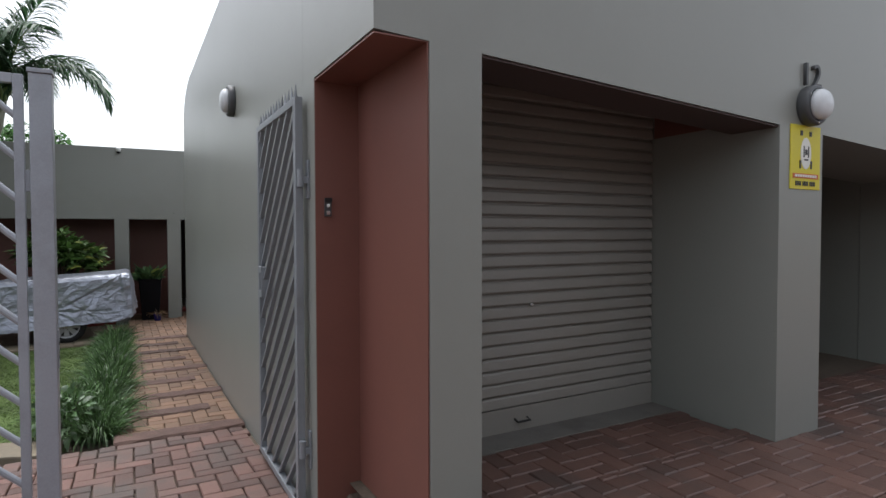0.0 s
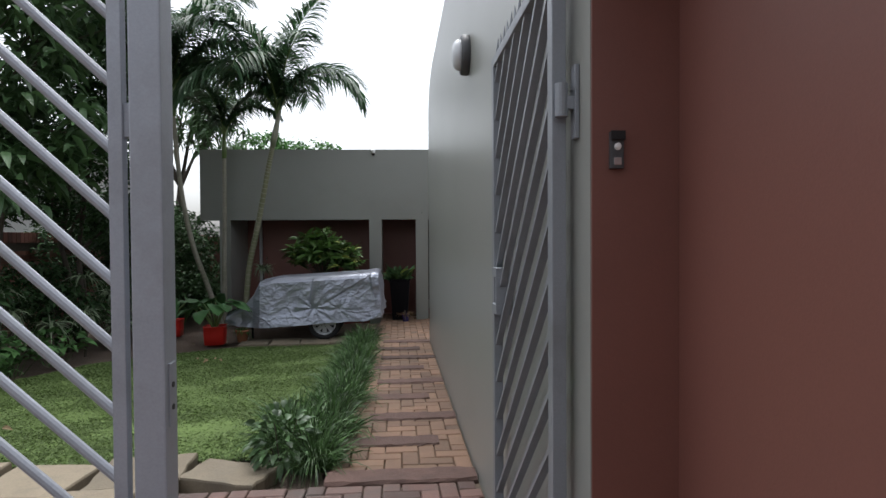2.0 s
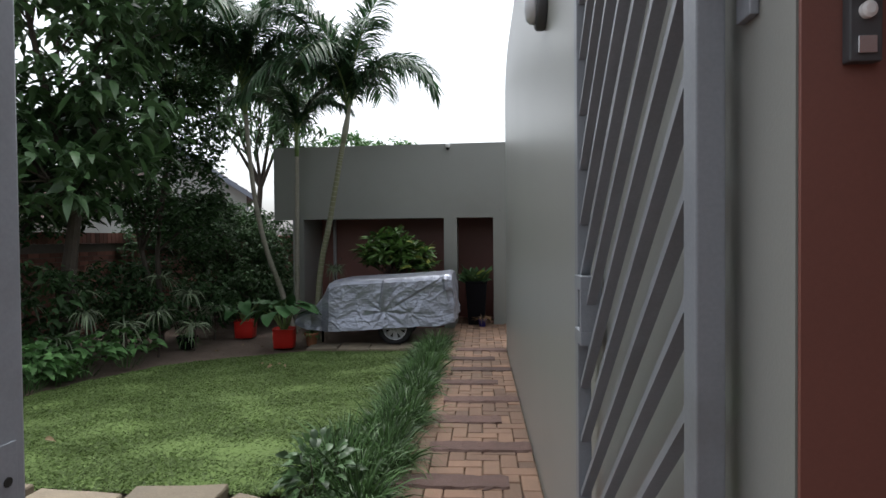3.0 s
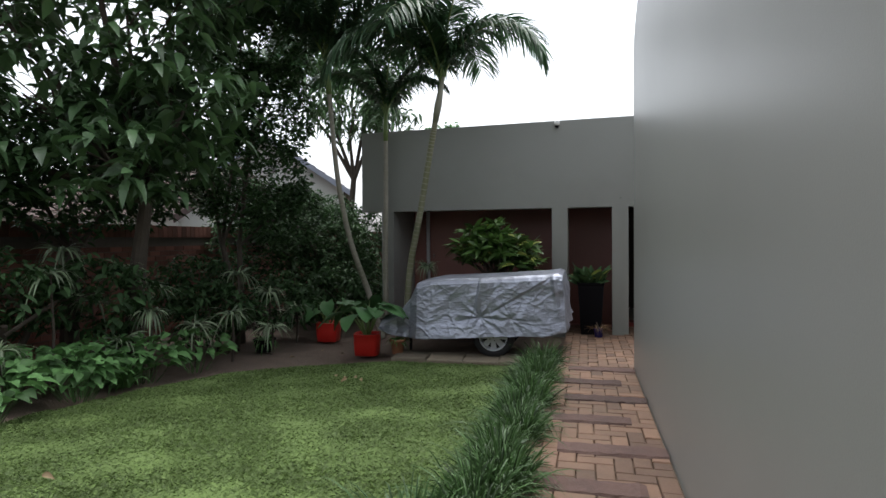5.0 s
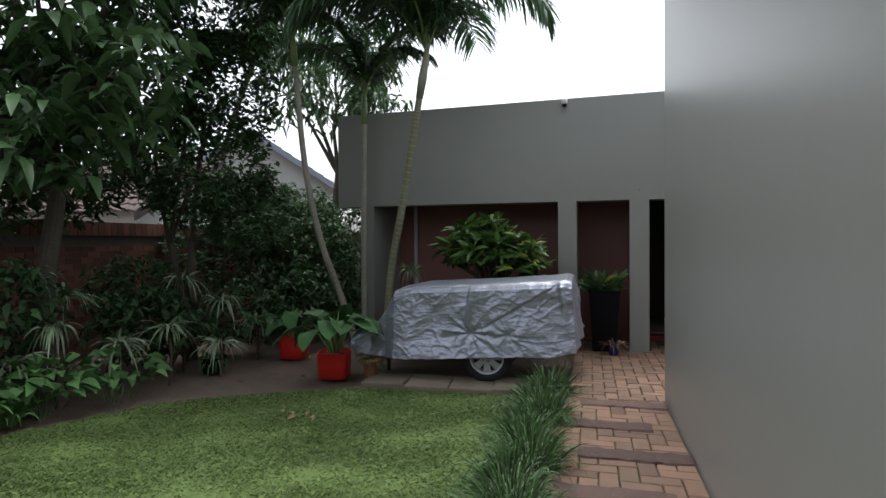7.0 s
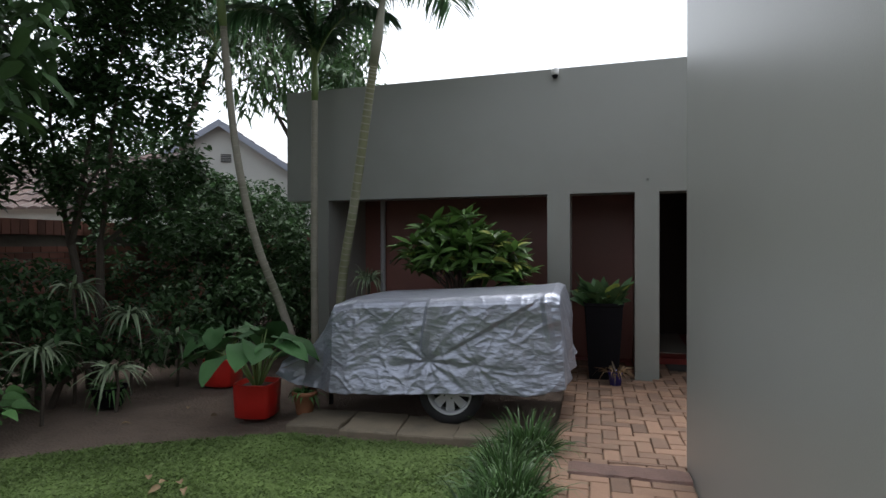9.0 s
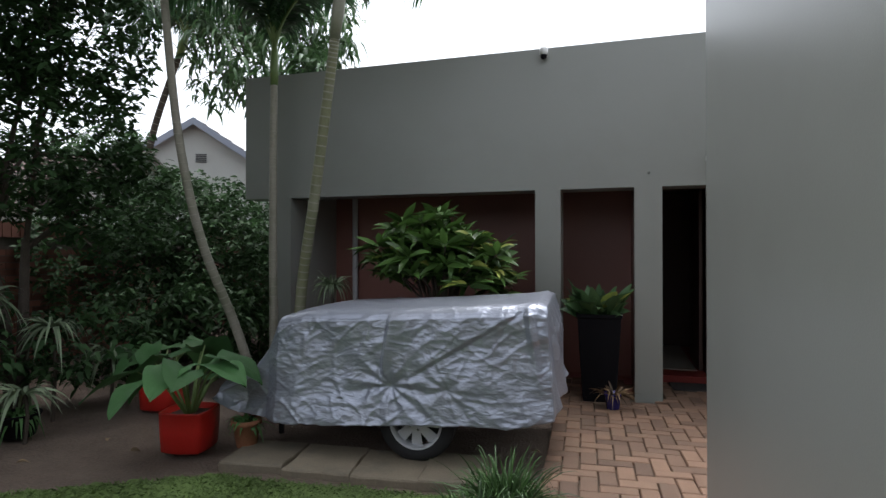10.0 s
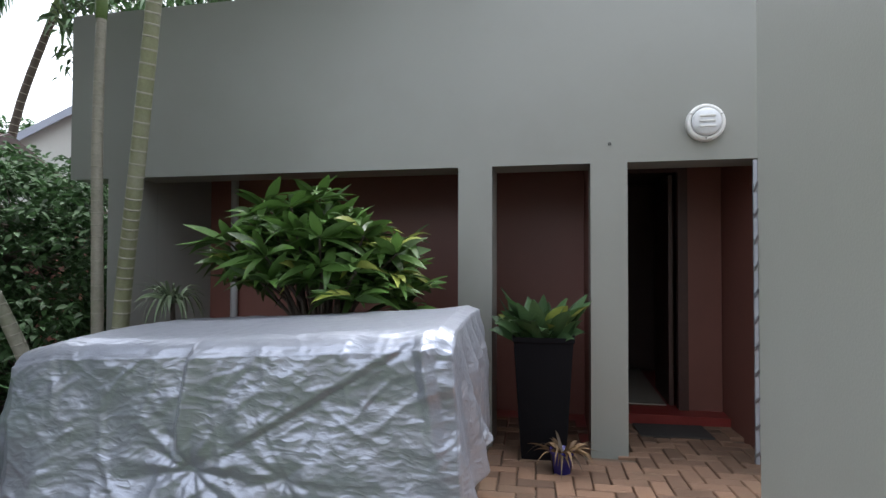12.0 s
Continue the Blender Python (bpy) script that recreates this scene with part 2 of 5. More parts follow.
def part(name, bm, mat, parent=None, label="", smooth=False):
    data = bpy.data.meshes.new(name)
    bm.to_mesh(data)
    bm.free()
    if smooth:
        data.shade_smooth()
    return mesh_object(name, data, mat, parent, label)


def thing(name, label, category, group="", at=(0, 0, 0), rz=0):
    ob = tagged(new(name), label, category, group)
    ob.matrix_world = pose(*at, 0, 0, rz)
    return ob


def box(bm, x0, x1, y0, y1, z0, z1, bevel=0.0):
    made = bmesh.ops.create_cube(bm, size=1, matrix=Matrix.LocRotScale(((x0 + x1) / 2, (y0 + y1) / 2, (z0 + z1) / 2), None, (abs(x1 - x0), abs(y1 - y0), abs(z1 - z0))))
    if bevel:
        edges = list({e for v in made["verts"] for e in v.link_edges})
        bmesh.ops.bevel(bm, geom=edges, offset=bevel, segments=2, affect="EDGES", profile=0.6)
    return bm


def boxes(*rows, bevel=0.0):
    bm = bmesh.new()
    for r in rows:
        box(bm, *r, bevel=bevel)
    return bm


def lathe(profile, sides=32, bm=None, square=0.0, caps=True):
    """A turned body round z from (radius, height) pairs; square > 0 pushes it towards a rounded square."""
    bm = bm or bmesh.new()
    rings = []
    for r, z in profile:
        ring = []
        for i in range(sides):
            a = 2 * math.pi * i / sides
            k = 1.0
            if square:
                k = 1 + square * (1 / max(abs(math.cos(a)), abs(math.sin(a))) - 1)
            ring.append(bm.verts.new((r * k * math.cos(a), r * k * math.sin(a), z)))
        rings.append(ring)
    for a, b in zip(rings, rings[1:]):
        for i in range(sides):
            bm.faces.new((a[i], a[(i + 1) % sides], b[(i + 1) % sides], b[i]))
    for ring, flip in ((rings[0], True), (rings[-1], False)):
        if caps and profile[0 if flip else -1][0] > 1e-4:
            bm.faces.new(ring[::-1] if flip else ring)
    bmesh.ops.recalc_face_normals(bm, faces=bm.faces)
    return bm


def tube(points, radii, sides=10, bm=None, cap=True):
    """A tapered tube along a polyline."""
    bm = bm or bmesh.new()
    pts = [Vector(p) for p in points]
    rings, ref = [], Vector((0.3, 0.9, 0.2))
    for i, p in enumerate(pts):
        d = (pts[min(i + 1, len(pts) - 1)] - pts[max(i - 1, 0)]).normalized()
        u = d.cross(ref)
        u = u.normalized() if u.length > 0.05 else d.orthogonal().normalized()
        v = d.cross(u)
        r = radii[i] if isinstance(radii, (list, tuple)) else radii
        rings.append([bm.verts.new(p + r * (math.cos(2 * math.pi * k / sides) * u + math.sin(2 * math.pi * k / sides) * v)) for k in range(sides)])
    for a, b in zip(rings, rings[1:]):
        for k in range(sides):
            bm.faces.new((a[k], a[(k + 1) % sides], b[(k + 1) % sides], b[k]))
    if cap:
        bm.faces.new(rings[0][::-1])
        bm.faces.new(rings[-1])
    bmesh.ops.recalc_face_normals(bm, faces=bm.faces)
    return bm


def ribbons(name, starts, ways, lengths, widths, droops, mat, parent=None, segs=3, shape="leaf", fold=0.15, label="", roll=0.5, seed=1):
    """Many leaves or blades in one mesh: each a tapering strip that leaves its start along its way and droops."""
    rng = np.random.default_rng(seed)
    p, d = np.asarray(starts, float), np.asarray(ways, float)
    n = len(p)
    d = d / np.linalg.norm(d, axis=1, keepdims=True)
    side = np.cross(d, np.array([0.0, 0.0, 1.0]))
    flat = np.linalg.norm(side, axis=1) < 0.05
    side[flat] = (1.0, 0.0, 0.0)
    side /= np.linalg.norm(side, axis=1, keepdims=True)
    up = np.cross(side, d)
    a = rng.normal(0, roll, n)[:, None]
    side, up = np.cos(a) * side + np.sin(a) * up, np.cos(a) * up - np.sin(a) * side
    L, W, G = (np.broadcast_to(np.asarray(v, float), n)[:, None] for v in (lengths, widths, droops))
    verts, across = [], 3 if fold else 2
    for s in range(segs + 1):
        u = s / segs
        w = {"leaf": math.sin(math.pi * min(1.0, 0.06 + 0.94 * u) ** 0.8) * 0.5 + 0.02, "blade": 0.5 * (1 - u ** 2) + 0.02, "strap": 0.5 * min(1.0, 3 * u + 0.4, 2.6 * (1 - u) + 0.04)}[shape]
        c = p + d * L * u * (1 - 0.25 * np.minimum(G, 1) * u) + np.array([0, 0, -1.0]) * G * L * u * u
        verts.append(c - side * W * w + up * W * w * fold * 2)
        if fold:
            verts.append(c)
        verts.append(c + side * W * w + up * W * w * fold * 2)
    k = len(verts)
    v = np.stack(verts, 1).reshape(-1, 3)
    quads = []
    for s in range(segs):
        for c in range(across - 1):
            i = s * across + c
            quads.append((i, i + 1, i + 1 + across, i + across))
    q = (np.array(quads)[None] + (np.arange(n) * k)[:, None, None]).reshape(-1, 4)
    data = bpy.data.meshes.new(name)
    data.vertices.add(len(v))
    data.vertices.foreach_set("co", v.ravel())
    data.loops.add(q.size)
    data.loops.foreach_set("vertex_index", q.ravel().astype(np.int32))
    data.polygons.add(len(q))
    data.polygons.foreach_set("loop_start", (np.arange(len(q)) * 4).astype(np.int32))
    data.update(calc_edges=True)
    data.shade_smooth()
    return mesh_object(name, data, mat, parent, label)


def structure(name, bm, mat, label, category):
    return tagged(part(name, bm, mat), label, category, kind="structure")


def level(x, y):
    """Height of the ground: it falls gently from the street to the house, a little more on the lawn."""
    z = float(np.interp(y, (-60, 0, 2, 3.1, 4.2, 5.1, 7.3, 10.3, 13, 30), (0.6, 0.53, 0.47, 0.31, 0.24, 0.2, 0.16, 0.11, 0.05, 0.05)))
    if x > 0.95 and y < 4:
        z = max(z, 0.5)
    lawn = min(1, max(0, (-0.1 - x) / 0.6)) * min(1, max(0, (y - 5) / 4.5))
    return z - 0.085 * lawn * (1.0 if y < 11.5 else max(0.0, (13.5 - y) / 2))


def sheet(x0, x1, y0, y1, step, lift, inside=None):
    """A ground sheet that follows level()."""
    bm = bmesh.new()
    nx, ny = max(1, round((x1 - x0) / step)), max(1, round((y1 - y0) / step))
    g = {}
    for i in range(nx + 1):
        for j in range(ny + 1):
            x, y = x0 + (x1 - x0) * i / nx, y0 + (y1 - y0) * j / ny
            g[i, j] = bm.verts.new((x, y, level(x, y) + lift + 0.012 * noise.noise((x * 2, y * 2, 0))))
    for i in range(nx):
        for j in range(ny):
            c = (x0 + (x1 - x0) * (i + 0.5) / nx, y0 + (y1 - y0) * (j + 0.5) / ny)
            if inside is None or inside(*c):
                bm.faces.new((g[i, j], g[i + 1, j], g[i + 1, j + 1], g[i, j + 1]))
    loose = [v for v in bm.verts if not v.link_faces]
    bmesh.ops.delete(bm, geom=loose, context="VERTS")
    return bm


# ---- large structure ----
def spaced(*runs):
    out = []
    for a, b, n in runs:
        out += [a + (b - a) * i / n for i in range(n)]
    return out + [runs[-1][1]]


def ground_mesh():
    xs = spaced((-400, -20, 6), (-20, -6, 7), (-6, 4, 50), (4, 20, 8), (20, 400, 6))
    ys = spaced((-400, -10, 6), (-10, 0, 10), (0, 14, 70), (14, 30, 8), (30, 400, 6))
    bm = bmesh.new()
    g = [[bm.verts.new((x, y, level(x, y) - 0.075 + (0.03 * noise.noise((x * 1.5, y * 1.5, 3)) if abs(x) < 8 and 3 < y < 14 and x < -0.6 else 0))) for y in ys] for x in xs]
    for i in range(len(xs) - 1):
        for j in range(len(ys) - 1):
            bm.faces.new((g[i][j], g[i + 1][j], g[i + 1][j + 1], g[i][j + 1]))
    return bm


structure("ground", ground_mesh(), SOIL, "damp brown garden soil with bare patches", "ground")


def lawn_left(y):
    return float(np.interp(y, (5.2, 7.2, 8.6, 9.5, 10.0, 10.4, 10.7), (-4.9, -4.4, -4.15, -3.8, -3.2, -2.5, -1.9)))


def on_lawn(x, y):
    wob = 0.07 * noise.noise((x * 3, y * 3, 5))
    return 5.45 < y < 10.62 + wob and lawn_left(y) + wob < x < -0.42 + wob


structure("lawn", sheet(-5, -0.3, 5.3, 10.8, 0.1, -0.02, on_lawn), TURF, "short green lawn on the garden's ground", "lawn")
structure("path_bed", sheet(-0.12, 0.83, 4.8, 10.3, 0.1, -0.018), JOINT, "sandy bed under the garden path", "path")
structure("court_bed", sheet(-1.25, 0.83, 2.2, 4.8, 0.1, -0.018), JOINT, "sandy bed under the brick paving inside the gate", "pavement")
structure("patio_bed", sheet(-0.02, 2.2, 10.3, 14.2, 0.1, -0.018), JOINT, "sandy bed under the patio paving", "pavement")
structure("driveway_bed", sheet(-3.0, 9.0, -4.0, 2.2, 0.2, -0.018), JOINT, "sandy bed under the driveway paving", "driveway")
structure("garage_apron_bed", sheet(1.0, 9.0, 2.2, 5.2, 0.2, -0.018), JOINT, "sandy bed under the paving before the garage doors", "driveway")

structure("garage_sill", boxes((1.325, 3.465, 2.745, 2.985, 0.4, 0.513), bevel=0.004), CONCRETE, "stained concrete strip under the roller door", "sill")
# garage block: front wall with openings, side wall with its rounded end, back wall and roof
TOP = 4.12


def lintel(x):
    """Underside of the garage front, which falls a little along its length."""
    return 2.582 - 0.049 * (x - 0.83)


def sloped(bm):
    for v in bm.verts:
        if abs(v.co.z - 2.52) < 1e-4:
            v.co.z = lintel(v.co.x)
    return bm


front = structure("wall_front", sloped(boxes((0.83, 1.32, 2.04, 3.04, 2.52, 3.6), (1.32, 3.47, 2.04, 2.36, 2.52, 3.6), (3.47, 9.0, 2.04, 3.04, 2.52, 3.6), (1.32, 3.47, 2.36, 3.04, 3.15, 3.6))), PAINT, "grey-green painted garage front with two deep openings", "wall")
part("upper_wall", boxes((0.83, 9.0, 2.04, 2.3, 3.6, TOP)), PAINT, front)
for a, b in ((1.07, 1.32), (3.47, 3.94), (6.6, 9.0)):
    part("pier", sloped(boxes((a, b, 2.04, 3.04, -0.2, 2.52))), PAINT, front)


def soffit_panel(x0, x1, y0, y1):
    bm = boxes((x0, x1, y0, y1, 0, 1))
    for v in bm.verts:
        v.co.z = lintel(v.co.x) - (0.003 if v.co.z > 0.5 else 0.012)
    return bm


structure("garage_soffit", soffit_panel(1.322, 3.468, 2.05, 2.355), DARKPAINT_SHADE, "dark brown painted underside of the garage opening", "soffit")
structure("garage_pocket", boxes((1.323, 3.467, 2.362, 2.372, 2.6, 3.14), (1.323, 1.333, 2.374, 2.97, 2.62, 3.14), (3.457, 3.467, 2.374, 2.97, 2.5, 3.14), (1.335, 3.455, 2.374, 2.97, 3.13, 3.145)), BROWN, "red-brown painted pocket above the roller door", "wall")
structure("wall_garage_bay", boxes((3.8, 3.938, 3.045, 5.2, -0.2, 2.42), (6.602, 6.74, 3.045, 5.2, -0.2, 2.42)), PAINT, "grey-green side walls of the deep second bay", "wall")
structure("ceiling_garage_bay", boxes((3.8, 6.74, 3.13, 5.2, 2.425, 2.5)), DARKPAINT_SHADE, "dark ceiling of the deep second bay", "ceiling")
# added wall, never in view: cuts low sky light into the garage recesses
structure("wall_street", boxes((-12, 14, -6.3, -6.1, 0, 4.4)), CONCRETE, "unseen plain grey wall added across the driveway to shade the garage openings", "wall")


def side_wall():
    prof = [(2.835, -0.2), (10.32, -0.2), (10.32, 3.62)]
    prof += [(9.2 + 1.12 * math.cos(a), 3.62 + 0.5 * math.sin(a)) for a in (math.pi / 2 * i / 12 for i in range(1, 13))]
    prof += [(3.042, TOP), (3.042, 2.582), (2.835, 2.582)]
    bm = bmesh.new()
    a = [bm.verts.new((0.83, y, z)) for y, z in prof]
    b = [bm.verts.new((1.068, y, z)) for y, z in prof]
    bm.faces.new(a)
    bm.faces.new(b[::-1])
    for i in range(len(prof)):
        j = (i + 1) % len(prof)
        bm.faces.new((a[i], b[i], b[j], a[j]))
    bmesh.ops.recalc_face_normals(bm, faces=bm.faces)
    return bm


structure("wall_side", side_wall(), PAINT, "tall grey-green painted wall with a rounded top end", "wall")
structure("wall_back", boxes((1.07, 9.0, 10.05, 10.32, -0.2, 3.6)), PAINT, "grey-green painted back wall of the garage", "wall")
structure("wall_garage_end", boxes((8.8, 9.0, 3.04, 10.05, -0.2, 3.6)), PAINT, "grey-green painted end wall of the garage", "wall")
structure("roof", boxes((1.07, 9.0, 2.3, 10.3, 3.602, 3.75)), SOFFIT, "flat roof slab over the garage", "roof")
structure("niche_lining", boxes((0.832, 1.066, 2.827, 2.833, 0.2, 2.566), (1.062, 1.068, 2.045, 2.825, 0.2, 2.566), (0.832, 1.068, 2.045, 2.833, 2.566, 2.573)),
          BROWN, "red-brown painted plaster inside the corner niche", "wall lining")

# house front, turned slightly against the garage
FACE = pose(1.0, 13.0, 0, 0, 0, -2.6)


def on_face(ob):
    ob.matrix_world = FACE
    return ob


Z0 = -0.2
house_front = on_face(structure("wall_house_front", boxes((-4.62, 3.5, 0, 0.32, 2.09, 3.5)), PAINT, "grey-green rendered house front with square veranda openings", "wall"))
for a, b in ((-4.24, -4.02), (-1.235, -0.985), (-0.29, -0.04), (0.86, 3.5)):
    part("pillar", boxes((a, b, 0, 0.32, Z0, 2.09)), PAINT, house_front)
on_face(structure("parapet_coping", boxes((-4.61, 3.5, 0.01, 0.31, 3.502, 3.512)), PAINT, "thin rendered coping on the parapet", "coping"))
on_face(structure("wall_veranda_side", boxes((-4.24, -4.02, 0.322, 1.12, Z0, 2.3)), PAINT, "grey-green veranda end wall", "wall"))
on_face(structure("wall_veranda_back", boxes((-4.02, -0.17, 1.12, 1.3, Z0, 2.6)), BROWN, "red-brown painted veranda wall", "wall"))
on_face(structure("wall_entry_left", boxes((-0.29, -0.17, 0.322, 1.118, Z0, 2.3), (-0.17, -0.05, 1.3, 3.0, Z0, 2.6)), BROWN, "red-brown painted entry wall", "wall"))
on_face(structure("wall_entry_right", boxes((0.86, 1.0, 0.322, 3.0, Z0, 2.6)), BROWN, "red-brown painted wall beside the front door", "wall"))
# the hall's gloom is put into this wall's colour
on_face(structure("wall_entry_back", boxes((-0.17, 1.0, 3.0, 3.1, Z0, 2.6)), DARKPAINT_SHADE, "inner wall of the entry hall, coloured dark for its shade", "wall"))
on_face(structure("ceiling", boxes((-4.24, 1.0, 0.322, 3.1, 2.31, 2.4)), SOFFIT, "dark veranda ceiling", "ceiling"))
on_face(structure("roof_house", boxes((-4.62, 3.5, 0.34, 9.0, 3.3, 3.42)), SOFFIT, "flat roof slab of the house behind the parapet", "roof"))
on_face(structure("wall_house_body", boxes((-4.3, -4.1, 1.3, 9.0, Z0, 3.3), (3.3, 3.5, 0.32, 9.0, Z0, 3.3), (-4.1, 3.3, 8.8, 9.0, Z0, 3.3)), PAINT, "grey-green outer walls of the house", "wall"))
on_face(structure("floor_veranda", boxes((-4.02, -0.29, 0.1, 1.12, -0.2, 0.04)), REDFLOOR, "polished red veranda floor", "floor"))
on_face(structure("floor_entry", boxes((-0.17, 0.86, 0.92, 3.0, -0.2, 0.12)), REDFLOOR, "polished red threshold and hall floor", "floor"))

on_face(structure("floor_hall", boxes((-0.16, 0.42, 1.26, 2.99, 0.121, 0.13)), HALLTILE, "worn grey tiled hall floor behind the door", "floor"))

# front door frame and the half-open leaf
door = tagged(part("door_1", boxes((-0.17, -0.11, 1.12, 1.22, 0.12, 2.26), (0.5, 0.58, 1.12, 1.22, 0.12, 2.26), (-0.11, 0.5, 1.12, 1.22, 2.18, 2.26)), DARKWOOD),
              "dark wooden front door frame with the leaf standing open", "door", kind="structure")
on_face(door)
part("door_leaf", boxes((0.44, 0.48, 1.24, 1.98, 0.13, 2.17), bevel=0.004), DARKWOOD, door)
part("side_panel", boxes((0.582, 0.855, 1.14, 1.2, 0.12, 2.3)), BROWN, door)


# ---- garage ----
def roller_door(x0, x1, name_label, y=3.0):
    t = thing("roller_shutter_door", name_label, "garage door", "garage roller doors", at=(x0, y, 0.5))
    w, n, h = x1 - x0, 30, 0.083
    data = bpy.data.meshes.new("slat")
    bm = bmesh.new()
    prof = [(-0.002, 0.0), (0.014, 0.001), (0.018, 0.006), (0.016, 0.03), (0.012, 0.058), (0.004, 0.068), (-0.008, 0.072), (-0.008, 0.0815), (-0.014, 0.0815), (-0.014, 0.0)]
    a = [bm.verts.new((0.01, -d, z)) for d, z in prof]
    b = [bm.verts.new((w - 0.01, -d, z)) for d, z in prof]
    bm.faces.new(a[::-1])
    bm.faces.new(b)
    for i in range(len(prof)):
        j = (i + 1) % len(prof)
        bm.faces.new((a[i], b[i], b[j], a[j]))
    bmesh.ops.recalc_face_normals(bm, faces=bm.faces)
    bm.to_mesh(data)
    bm.free()
    for i in range(n):
        s = mesh_object("slat", data, SHUTTER, t)
        s.location = (0, 0, 0.17 + i * h)
    part("bottom_bar", boxes((0.01, w - 0.01, -0.024, 0.012, 0.005, 0.165), bevel=0.004), SHUTTER, t, "plain wide bottom rail")
    part("handle", tube([(w * 0.4, -0.02, 0.09), (w * 0.4, -0.06, 0.08), (w * 0.4 + 0.1, -0.06, 0.08), (w * 0.4 + 0.1, -0.02, 0.09)], 0.007), BLACKMETAL, t, "bent steel pull handle")
    part("lock", lathe([(0.012, 0), (0.012, 0.02), (0.008, 0.024)], 12), CHROME, t).matrix_local = pose(w * 0.46, -0.02, 0.83, 90)
    return t


roller_door(1.32, 3.47, "closed beige-grey steel roller shutter door in a deep opening")
roller_door(3.94, 6.6, "closed grey roller shutter door in shade", 5.1)
structure("wall_garage_head", boxes((1.07, 8.8, 3.045, 3.12, 2.6, 3.6)), DARKPAINT_SHADE, "dark wall head behind the roller door", "wall")


def bulkhead(at, rz, label, radius=0.11, tall=1.0, rim=GREYPLASTIC, deep=0.06, dome=1.0):
    """Bulkhead wall lamp whose back lies in its local xz plane, facing -y."""
    t = thing("bulkhead_wall_lamp", label, "wall lamp", at=at, rz=rz)
    turn = pose(0, 0, 0, 90) @ Matrix.Diagonal((1, tall, 1, 1))
    r = radius
    for nm, prof, m, lb in (("base", [(r * 0.98, 0), (r, 0.01), (r, deep - 0.015), (r * 0.93, deep), (r * 0.78, deep + 0.002), (r * 0.78, deep - 0.01)], rim, "round rim"),
                            ("diffuser", [(r * 0.77, deep - 0.01), (r * 0.74, deep + 0.015 * dome), (r * 0.6, deep + 0.026 * dome), (r * 0.35, deep + 0.032 * dome), (0.0001, deep + 0.034 * dome)], DIFFUSER, "milky ribbed glass")):
        ob = part(nm, lathe(prof, 36), m, t, lb, smooth=True)
        ob.data.transform(turn)
    for k in range(3):
        a = 2 * math.pi * k / 3 + 0.5
        s = part("screw", lathe([(0.006, 0), (0.006, 0.006), (0.003, 0.008)], 8), CHROME, t)
        s.matrix_local = pose(r * 0.87 * math.cos(a), -deep + 0.002, r * tall * 0.87 * math.sin(a), 90)
    return t


bulkhead((3.76, 2.04, 2.59), 0, "dark-rimmed bulkhead lamp on the garage pier above a yellow sign", 0.125, deep=0.07, dome=1.9)
bulkhead((0.83, 5.3, 2.96), -90, "dark-rimmed oval bulkhead lamp high on the side wall", 0.135, deep=0.055, dome=1.8)
lamp = bulkhead((0, 0, 0), 0, "round white bulkhead lamp over the front door", 0.125, rim=WHITEPLASTIC)
for z in (-0.035, 0.0, 0.035):
    part("reflector_bar", boxes((-0.05, 0.05, -0.102, -0.09, z - 0.006, z + 0.006), bevel=0.002), WHITEPLASTIC, lamp)
lamp.matrix_world = FACE @ pose(0.46, 0, 2.335)


def letters(body, size, mat, parent, at, name="lettering", deep=0.004):
    c = bpy.data.curves.new(name, "FONT")
    c.body, c.size, c.extrude, c.align_x = body, size, deep, "CENTER"
    tmp = new("tmp", c)
    data = bpy.data.meshes.new_from_object(tmp)
    bpy.data.objects.remove(tmp)
    data.materials.clear()
    ob = mesh_object(name, data, mat, parent)
    ob.matrix_local = at
    return ob


number = thing("house_number", "dark metal house number twelve on the painted wall", "house number", at=(3.78, 2.03, 2.72))
letters("1", 0.2, GREYPLASTIC, number, pose(-0.06, 0, 0, 90), "numeral", 0.012)
letters("2", 0.2, GREYPLASTIC, number, pose(0.055, 0, 0, 90), "numeral", 0.012)

sign = thing("security_sign", "yellow rectangular security company sign with an emblem", "sign", at=(3.74, 2.04, 2.07))
part("board", boxes((-0.165, 0.165, -0.006, 0, 0, 0.4), bevel=0.002), YELLOW, sign)
part("emblem", lathe([(0.058, 0), (0.058, 0.002), (0.054, 0.003)], 24), WHITEINK, sign, "white oval emblem").matrix_local = pose(0, -0.006, 0.225, 90) @ Matrix.Diagonal((1, 1.7, 1, 1))
part("emblem_mark", boxes((-0.022, 0.022, -0.011, -0.009, 0.18, 0.19), (-0.03, -0.02, -0.011, -0.009, 0.2, 0.27), (0.02, 0.03, -0.011, -0.009, 0.2, 0.27), (-0.012, 0.012, -0.011, -0.009, 0.215, 0.25)), BLACKINK, sign)
for sx in (-1, 1):
    part("mark", boxes((sx * 0.06 - 0.008, sx * 0.06 + 0.008, -0.009, -0.006, 0.13, 0.18)), BLACKINK, sign)
    part("mark", boxes((sx * 0.05 - 0.012, sx * 0.05 + 0.012, -0.009, -0.006, 0.335, 0.365)), BLACKINK, sign)
part("band", boxes((-0.14, 0.14, -0.009, -0.006, 0.068, 0.098)), ORANGE, sign)
part("band_writing", boxes(*[(-0.12 + i * 0.027, -0.1 + i * 0.027, -0.0115, -0.009, 0.076, 0.091) for i in range(9)]), WHITEINK, sign)
